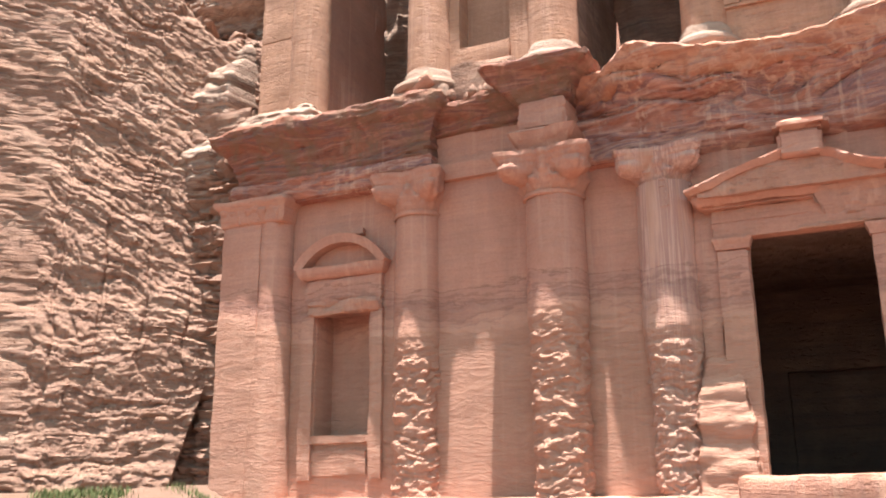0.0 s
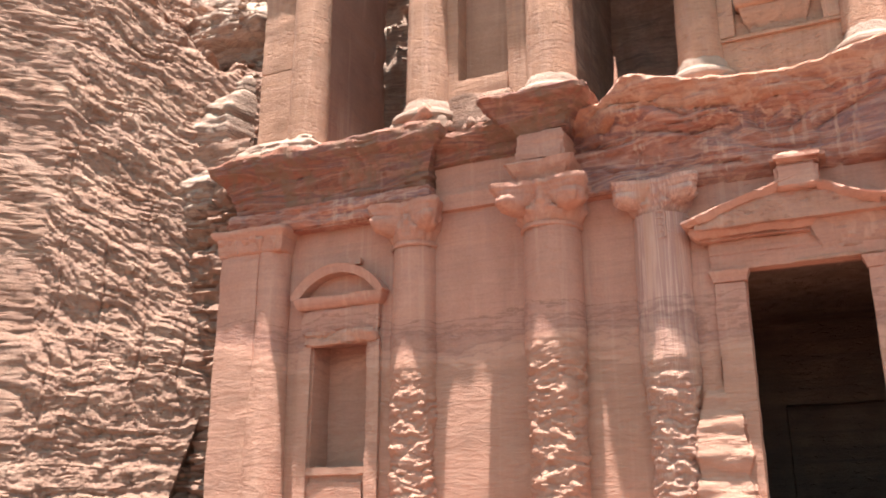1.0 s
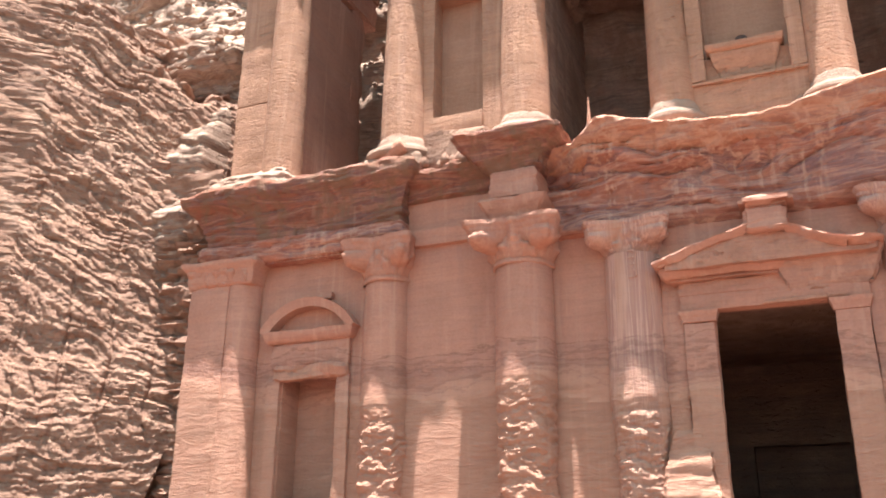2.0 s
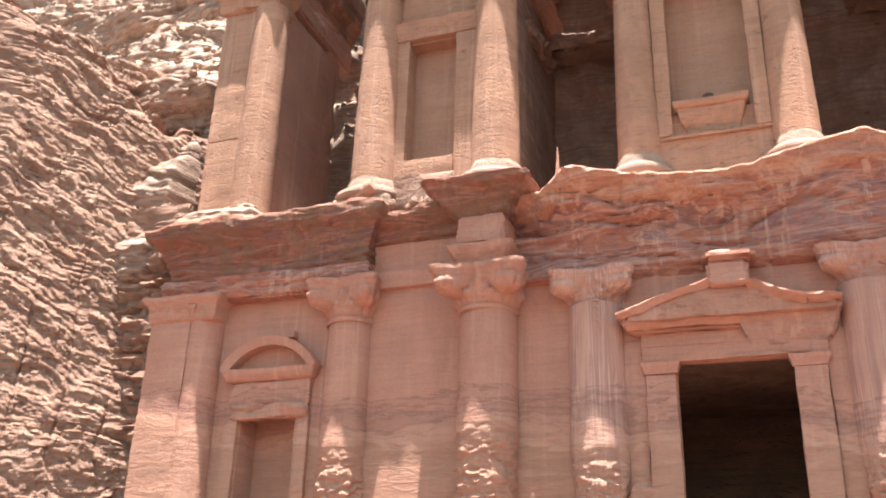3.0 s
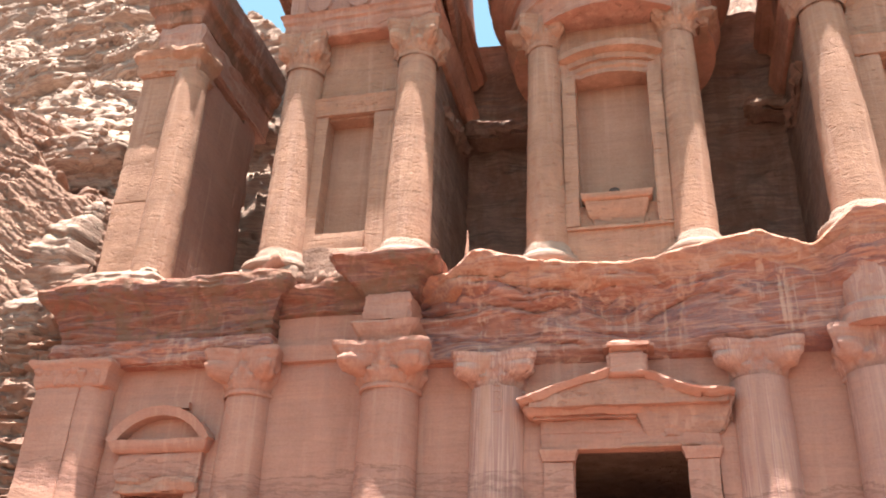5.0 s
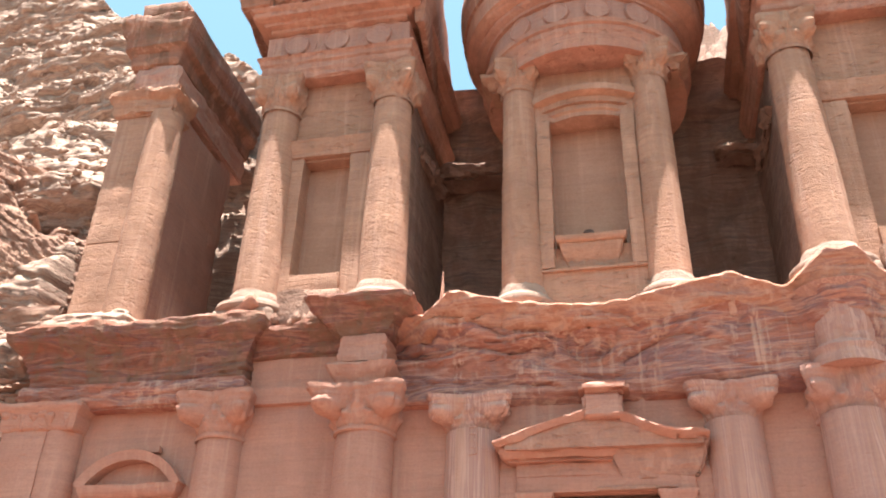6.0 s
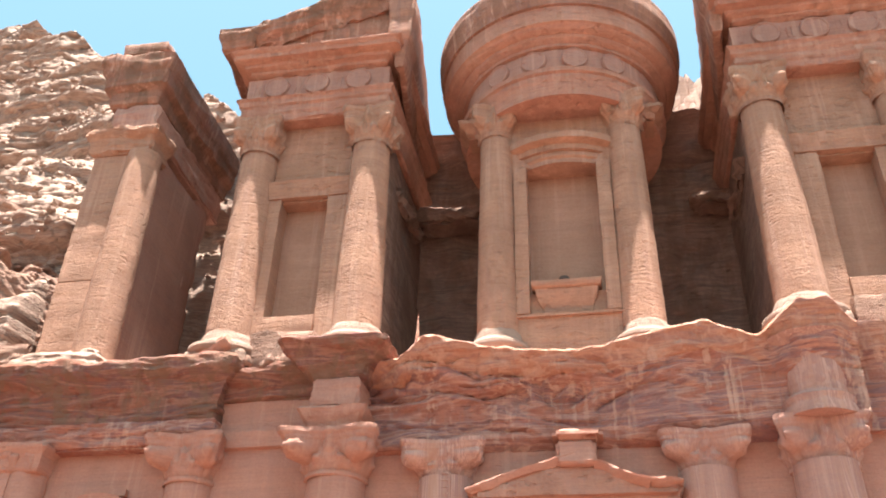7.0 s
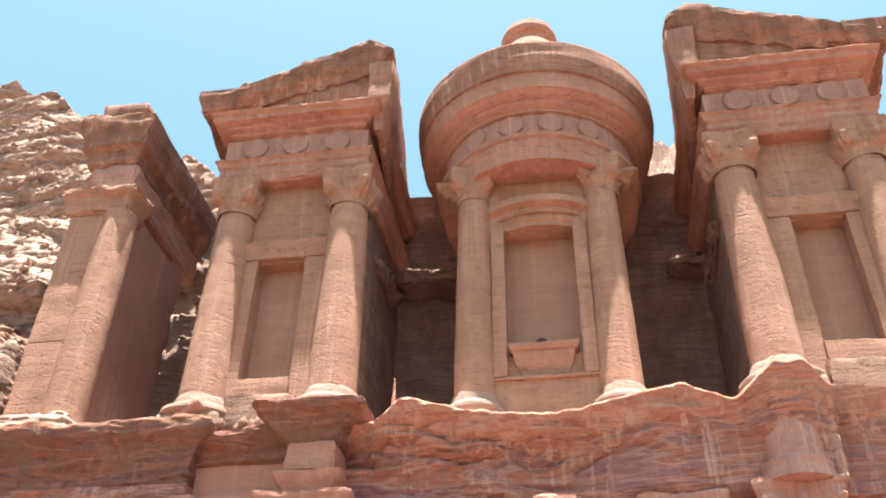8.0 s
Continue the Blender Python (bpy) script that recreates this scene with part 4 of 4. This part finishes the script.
def tholos():
    cx, cy = 0.12, 4.0
    t = thing("round_pavilion", (cx, cy, LEDGE), "round central pavilion with a conical roof, columns and a blind niche", "pavilion")
    lathe("drum", cx, cy + 1.3, [(2.6, LEDGE - 0.5), (2.6, 31.5)], TAN, t, n=96, step=0.5, amp=0.03, seed=500)
    # front bay between the two columns
    for a, b, z0, z1 in ((-2.7, -1.49, LEDGE - 0.5, 31.2), (1.67, 2.84, LEDGE - 0.5, 31.2), (-1.6, 1.78, 27.65, 31.2), (-1.6, 1.78, LEDGE - 0.5, 19.9)):
        block("bay_wall", a, b, 0.8, 4.0, z0, z1, TAN, t, amp=0.02, wear=0.02, seed=501, seg=0.3)
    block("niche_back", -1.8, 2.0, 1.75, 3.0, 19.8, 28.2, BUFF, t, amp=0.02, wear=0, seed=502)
    for a, b in ((-2.08, -1.47), (1.65, 2.27)):
        block("niche_pilaster", a, b, 0.64, 0.9, 19.92, 27.65, TAN, t, amp=0.02, wear=0.04, seed=503)
    block("niche_altar", -1.22, 1.3, 0.72, 2.6, 19.9, 21.1, TAN, t, prof=((0, -0.22), (0.35, -0.2), (0.5, -0.1), (0.8, 0.02), (1, 0.06)), amp=0.03, wear=0.05, seed=504, seg=0.1)
    block("altar_slab", -1.42, 1.5, 0.5, 2.6, 21.1, 21.42, TAN, t, prof=((0, -0.06), (0.4, 0), (1, 0.03)), amp=0.03, wear=0.05, seed=505, seg=0.1)
    block("niche_parapet", -1.6, 1.78, 0.98, 2.7, 19.7, 21.05, TAN, t, amp=0.02, wear=0.02, seed=507, seg=0.25)
    block("dado_moulding", -2.2, 2.4, 0.66, 0.9, 19.78, 19.92, TAN, t, amp=0.02, wear=0.03, seed=506, seg=0.12)
    for k, (z0, z1, r0, r1) in enumerate(((27.6, 28.2, 3.5, 3.6), (28.2, 28.95, 3.75, 4.1))):
        a = math.asin(2.35 / r1)
        arc = np.linspace(-math.pi / 2 - a, -math.pi / 2 + a, 30)
        rows = [(r0 - 0.9, z0), (r0, z0), (r0, z0 + 0.4 * (z1 - z0)), (r1, z0 + 0.55 * (z1 - z0)), (r1, z1), (r0 - 0.9, z1 + 0.05)]
        p = np.stack([np.stack([cx + r * np.cos(arc), cy + r * np.sin(arc), 0 * arc + z], -1) for r, z in rows], 1)
        f = sheet_faces(30, 6).tolist() + [list(range(6)), [29 * 6 + j for j in range(6)][::-1]]
        link("curved_lintel", weathered(p.reshape(-1, 3), 0.04, 510 + k, 1.6), f, TAN, t)
    upper_column(t, -2.87, 1.08, 0.87, 29.6, 31.2, 520, 1.12, LEDGE - 0.1)
    upper_column(t, 3.06, 1.08, 0.87, 29.6, 31.2, 530, 1.12, LEDGE - 0.1)
    for sx in (-1, 1):
        a, b = sorted((cx + sx * 3.75, cx + sx * 4.75))
        block("broken_capital", a, b, cy - 2.9, cy - 1.2, 30.35, 31.2, TAN, t, prof=((0, -0.28), (0.35, -0.2), (0.6, 0.05), (0.75, 0.12), (1, 0.1)), amp=0.2, wear=0.22, seed=540 + sx, seg=0.08, size=2.2)
    rings = [(4.2, 30.42), (4.86, 30.45), (4.9, 30.9), (4.94, 31.1), (4.98, 31.3), (5.02, 31.36), (5.04, 31.64), (5.16, 31.72), (5.18, 31.98), (4.95, 32.02), (4.95, 33.25), (5.12, 33.3), (5.13, 33.46), (5.34, 33.6), (5.42, 33.66), (5.45, 33.8), (5.72, 33.9), (5.9, 34.1), (5.98, 34.14), (6.04, 35.1), (6.17, 35.14), (6.19, 35.3), (6.3, 36.0), (6.36, 36.9), (6.15, 37.15), (4.2, 38.4)]
    for name, lo, hi, m in (("architrave", 0, 9, ROSE_WORN), ("frieze", 9, 10, MAUVE), ("cornice", 10, 19, ROSE_WORN), ("gutter_rim", 19, 25, RIM)):
        lathe(name, cx, cy, rings[lo:hi + 1], m, t, n=200, step=0.1, amp=0.10, seed=550)
    for k in range(4):
        a = radians(-90 + (k - 1.5) * 22)
        d = disc("frieze_disc", 0, 0, 0, 0.62, MAUVE, t, 560 + k)
        d.matrix_local = Matrix.Translation(Vector((cx + 4.95 * math.cos(a), cy + 4.95 * math.sin(a), 32.63)) - Vector(t.location)) @ Matrix.Rotation(a + math.pi / 2, 4, "Z") @ Matrix.Translation(Vector(t.location))
    lathe("roof", cx, cy, [(6.2, 37.1), (4.0, 38.5), (2.6, 40.2), (1.75, 42.6), (1.45, 43.4)], ROSE_WORN, t, n=96, step=0.3, amp=0.08, seed=551)
    lathe("urn_base", cx, cy, [(1.3, 43.2), (1.4, 43.7), (1.62, 43.9), (1.68, 44.3), (1.55, 44.5), (1.5, 44.8), (1.15, 45.0), (0.5, 45.1)], ROSE_WORN, t, n=64, step=0.08, amp=0.05, seed=552)


tholos()


def loose_stones():
    """Broken pieces lying on the ledge of the corner bay."""
    f = thing("broken_column_base", (-14.3, -1.0, 18.2), "broken piece of a column base lying tilted on the ledge", "stone")
    d = lathe("drum", -14.3, -1.0, [(0.3, 17.5), (0.36, 17.6), (0.36, 18.9), (0.28, 19.0)], ROSE_WORN, f, n=28, step=0.12, amp=0.08, seed=575)
    d.matrix_local = Matrix.Rotation(radians(62), 4, "Y") @ Matrix.Rotation(radians(15), 4, "X")
    rng = random.Random(4)
    for k in range(11):
        x, r = rng.uniform(-13.4, -11.2), rng.uniform(0.12, 0.28)
        ob = lathe("rubble_stone", x, -0.75 + rng.uniform(-0.2, 0.2), [(r * 0.5, 17.5), (r, 17.55 + r * 0.4), (r * 0.9, 17.6 + r), (r * 0.3, 17.7 + r * 1.4)], CLIFF, None, n=18, step=0.06, amp=0.06, seed=580 + k)
        tagged(ob, "pale lump of rubble on the broken ledge", "stone", "rubble on the ledge")
    # added spike stands in for a bright sliver of sunlit edge
    tagged(lathe("lit_edge_sliver", -6.3, 1.0, [(0.16, 17.2), (0.13, 18.6), (0.07, 19.6), (0.02, 20.4)], ROSE_WORN, None, n=10, step=0.2, amp=0.04, seed=590), "thin pointed rock added for a sliver of lit edge in the recess", "rock")


loose_stones()


def niche_stone():
    tagged(lathe("niche_stone", -0.02, 0.78, [(0.18, 21.36), (0.25, 21.44), (0.22, 21.6), (0.08, 21.7)], SOOT, None, n=14, step=0.05, amp=0.04, seed=570), "small dark lump of stone on the niche altar", "stone")


niche_stone()


def back_walls():
    """Rough faces behind the pavilions, hollowed so that their tops hang over."""
    for x0, x1, top in ((-19.8, -14.0, 30.0), (-9.4, 9.6, 36.5), (13, 26.0, 36.5)):
        xs, zs = np.arange(x0, x1, 0.16), np.linspace(LEDGE - 1, top, 120)
        X, Z = np.meshgrid(xs, zs, indexing="ij")
        warp = fbm(np.stack([X * 0.3, 0 * X, Z * 0.6], -1), 3, 610)
        hollow = 1.3 * np.clip((top - Z) / 2.2, 0, 1) ** 0.5 + 0.10 * (top - Z)
        Y = 8.0 + hollow - 0.18 * beds(Z * 0.9 + warp) - 0.12 * beds(Z * 2.6 + 2 * warp) - 0.8 * fbm(np.stack([X * 0.45, 0 * X, Z * 0.5], -1), 4, 612) - 0.35 * np.clip(fbm(np.stack([X * 1.1, 0 * X, Z * 0.9], -1), 3, 614), 0, 1)
        p = np.stack([X, Y, Z], -1)
        back = p[:, -1:] + np.array([0, 5.0, 0.0])
        p = np.concatenate([p, back], 1)
        setting(link("recess_back", p.reshape(-1, 3), sheet_faces(p.shape[0], p.shape[1]), DARK, None, sharp=60), "rough-hewn rock face behind the pavilions, stained and darkened for shade")
    # stumps of a broken moulding on the faces of the recess
    for k, (x0, x1, y0, y1, z0, z1) in enumerate(((-8.4, -3.4, 7.75, 9.6, 30.2, 31.0), (-8.5, -7.9, 3.2, 7.4, 28.4, 29.2), (6.6, 8.9, 7.9, 9.6, 30.2, 30.8), (8.25, 8.75, 3.2, 7.4, 28.2, 28.9))):
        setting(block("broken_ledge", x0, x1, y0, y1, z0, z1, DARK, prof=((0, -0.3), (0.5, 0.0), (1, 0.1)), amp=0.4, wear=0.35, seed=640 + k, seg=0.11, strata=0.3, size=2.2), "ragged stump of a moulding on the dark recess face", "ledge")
    setting(block("corner_rock", -29.0, -24.0, 0.4, 3.5, 0.5, 20.0, CLIFF, amp=0.18, wear=0.3, seed=620, seg=0.1, strata=0.55, size=1.6), "mass of rock behind the corner of the facade")


back_walls()


# ---------------------------------------------------------------- cliffs and hill
def cells(a, z, seed):
    """Broken blocks: an uneven height for each cell of a jittered wall of stones."""
    row = np.floor(z)
    col = np.floor(a + 0.5 * lattice(row.astype(np.int64), 0 * row.astype(np.int64), 0 * row.astype(np.int64), seed))
    return lattice(col.astype(np.int64), row.astype(np.int64), 0 * row.astype(np.int64), seed + 1)


def side_cliff():
    """The rough cliff that stands out beside the corner, leaning back a little."""
    along = np.concatenate([np.arange(-2.5, 7.5, 0.045), np.arange(7.5, 40, 0.4)])
    zs = np.arange(-0.5, 32.0, 0.046)
    A, Z = np.meshgrid(along, zs, indexing="ij")
    warp = fbm(np.stack([A * 0.5, 0 * A, Z * 0.5], -1), 3, 700)
    big = fbm(np.stack([A * 0.2, 0 * A, Z * 0.22], -1), 3, 703)
    dip = np.clip((Z - 6) / 8, 0, 1)
    slope = -A * 0.5 * dip
    wild = fbm(np.stack([A * 1.1, 0 * A, Z * 1.3], -1), 3, 715)
    led = 0.20 * beds(Z * 0.6 + warp * 0.7 + slope * 0.6) + 0.14 * beds(Z * 1.5 + warp * 1.2 + 0.5 * wild + slope * 1.5) + 0.11 * beds(Z * 3.4 + warp * 1.8 + 1.1 * wild + slope * 3.4) * np.clip(0.7 + 0.8 * big, 0.2, 1.3) + 0.05 * beds(Z * 7.1 + warp * 2.4 + 1.8 * wild + slope * 7.1)
    led = led - 0.35 * np.clip(fbm(np.stack([A * 1.5, 0 * A, Z * 2.1 + slope * 1.5], -1), 3, 717) - 0.32, 0, 1)
    led = led + 0.08 * cells(A * 0.9 + warp, Z * 1.1 + warp * 1.2 + slope, 750) + 0.05 * cells(A * 2.3 + 2 * warp, Z * 3.0 + 2 * warp + 3 * slope, 760)
    joint = np.abs(np.mod(A + 0.35 * warp, 1.9) - 0.95)
    led = led - 0.16 * np.exp(-((joint / 0.06) ** 2)) * np.clip(0.5 + big, 0, 1)
    fine = 0.15 * fbm(np.stack([A * 1.8, 0 * A, Z * 2.4 + slope * 2], -1), 4, 706) + 0.06 * fbm(np.stack([A * 6, 0 * A, Z * 8], -1), 2, 709)
    gap = np.clip((1.25 * (6.6 - Z) / 4.2 - A) / 0.12, 0, 1) * np.clip((6.6 - Z) / 0.4, 0, 1)
    out = 0.5 * big + 0.8 * led + 0.8 * fine - 0.19 * np.clip(Z - 1, 0, 10) - 0.115 * np.clip(Z - 11, 0, 30) - 2.0 * np.clip((Z - 24.8 - 0.7 * np.clip(A, 0, 9) - 1.2 * big - 1.5 * wild) / 1.8, 0, 1.5) ** 2 - 1.3 * gap
    p = np.stack([-24.75 - 0.72 * A + 0.69 * out, -0.7 - 0.69 * A - 0.72 * out, Z], -1)
    back = p[:, -1:] + np.array([-3.0, 2.6, -4.0])
    p = np.concatenate([p, back], 1)
    setting(link("side_cliff", p.reshape(-1, 3), sheet_faces(p.shape[0], p.shape[1])[:, ::-1], CLIFF, None, sharp=70), "rough tooled sandstone cliff with thin ledges beside the facade", "cliff")


side_cliff()


def hill_top(x):
    n = fbm(np.stack([x * 0.12, 0 * x, 0 * x], -1), 3, 718)
    return np.interp(x, [-110, -71, -54, -46, -24, -15], [102, 90, 75.2, 66.8, 45.4, 35.0]) + 1.3 * n


def hillside():
    """Layered slope behind the cliff: bright rubble treads between darker risers, leaning back to the skyline."""
    xs = np.concatenate([np.arange(-110, -64, 0.5), np.arange(-64, -15, 0.12)])
    k = np.linspace(0, 1, 430)
    X, K = np.meshgrid(xs, k, indexing="ij")
    Z = 15.0 + K * (np.maximum(hill_top(X), 24) - 15.0)
    warp = fbm(np.stack([X * 0.11, 0 * X, Z * 0.13], -1), 4, 720)
    fall = X * 0.06
    step = Z * 0.086 + warp * 0.5 + fall * 0.2
    f = step - np.floor(step)
    out = 5.6 * (np.minimum(f, 0.45) - 0.45 * np.clip((f - 0.45) / 0.55, 0, 1))
    tread = np.clip((f - 0.42) / 0.1, 0, 1)
    out = out + 0.6 * beds(Z * 0.52 + warp * 1.0 + fall) + (0.24 - 0.1 * tread) * beds(Z * 1.5 + warp * 2.2 + fall) + (0.08 - 0.03 * tread) * beds(Z * 3.6 + warp * 4.0 + fall)
    out = out + 0.9 * fbm(np.stack([X * 0.3, 0 * X, Z * 0.45], -1), 4, 725) + (0.2 + 0.02 * tread) * fbm(np.stack([X * 1.2, 0 * X, Z * 1.7], -1), 4, 729)
    out = out + 0.09 * cells(X * 0.9 + warp, Z * 1.1 + warp + fall, 770)
    Y = 3.2 + np.maximum(0, Z - 24.5) / 2.0 - np.clip(24.5 - Z, 0, 9) * 0.15 - out
    Y = Y + 0.12 * np.clip(-30 - X, 0, 60)
    lim = np.clip((X + 26.0) / 1.6, 0, 1)
    Y = np.maximum(Y, 10.2 * lim + (1 - lim) * Y) + lim * 0.8 * fbm(np.stack([X * 0.6, 0 * X, Z * 0.8], -1), 3, 733)
    Z = Z + 0.25 * fbm(np.stack([X * 0.8, Y * 0.8, Z * 0.8], -1), 3, 735)
    p = np.stack([X, Y, Z], -1)
    p = np.concatenate([p, p[:, -1:] + np.array([0, 14.0, 1.0])], 1)
    setting(link("hillside", p.reshape(-1, 3), sheet_faces(p.shape[0], p.shape[1]), HILL, None, sharp=75), "sunlit slope of layered rock rising behind the cliff", "hill")


hillside()


def boulders():
    """Loose stones on the slope, all in one sheet of rubble."""
    rng = np.random.default_rng(11)
    bm = bmesh.new()
    bmesh.ops.create_icosphere(bm, subdivisions=1, radius=1.0)
    bm.verts.index_update()
    unit = np.array([v.co for v in bm.verts])
    tri = np.array([[v.index for v in f.verts] for f in bm.faces])
    bm.free()
    tree = bpy.data.objects["hillside"]
    co = np.array([v.co for v in tree.data.vertices])
    flat = np.array([v.normal.z for v in tree.data.vertices]) > 0.35
    co = co[flat & (co[:, 1] > 0) & (co[:, 1] < 22) & (co[:, 0] > -66) & (co[:, 2] > 24)]
    v, f = [], []
    for k in range(2600):
        c = co[rng.integers(len(co))]
        r = 0.06 + 0.34 * rng.random() ** 3
        q = unit * np.array([1.3, 1.0, 0.75]) * (0.8 + 0.4 * rng.random((len(unit), 1)))
        a = rng.uniform(0, 6.28)
        q = np.stack([q[:, 0] * math.cos(a) - q[:, 1] * math.sin(a), q[:, 0] * math.sin(a) + q[:, 1] * math.cos(a), q[:, 2]], -1)
        f.append(tri + len(v) * len(unit))
        v.append(q * r + c)
    ob = link("rubble", np.concatenate(v), np.concatenate(f), HILL, None, smooth=False)
    tagged(ob, "loose boulders and stones scattered on the sunlit slope", "rubble", kind="stuff")


boulders()


def rear_rocks():
    xs = np.arange(4.0, 40, 0.15)
    ys = np.arange(10.5, 24, 0.15)
    X, Y = np.meshgrid(xs, ys, indexing="ij")
    lump = fbm(np.stack([X * 0.5, Y * 0.5, 0 * X], -1), 4, 740)
    h = 36.3 + 1.2 * (Y - 10.5) + 2.6 * lump + 1.3 * cells(X * 0.8 + lump, Y * 0.8 + lump, 744) + 0.8 * cells(X * 1.9, Y * 1.7 + lump, 746)
    h = h * np.clip((X - 4.0) / 2.0, 0.6, 1)
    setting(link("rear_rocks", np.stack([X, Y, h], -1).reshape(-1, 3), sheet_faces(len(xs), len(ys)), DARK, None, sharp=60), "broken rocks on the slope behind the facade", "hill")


rear_rocks()


def grass():
    rng = np.random.default_rng(5)
    v, f = [], []
    for k in range(2300):
        a = rng.uniform(3.0, 6.2)
        x, y = -24.75 - 0.72 * a + rng.normal(0.55, 0.25), -0.7 - 0.69 * a - rng.normal(0.55, 0.25)
        if k > 1600:
            x, y = rng.uniform(-25.5, -18.5), -1.75 + rng.normal(0, 0.2)
        z = float(ground_height(np.array(x), np.array(y))) - 0.02
        a, h = rng.uniform(0, 6.28), rng.uniform(0.1, 0.34)
        dx, dy = math.cos(a), math.sin(a)
        b = len(v)
        v += [(x - dy * 0.02, y + dx * 0.02, z), (x + dy * 0.02, y - dx * 0.02, z), (x + dx * h * 0.35, y + dy * h * 0.35, z + h)]
        f.append([b, b + 1, b + 2])
    tagged(link("grass", np.array(v), f, GRASS, None, smooth=False), "tuft of green grass at the foot of the cliff", "grass", kind="stuff")


grass()
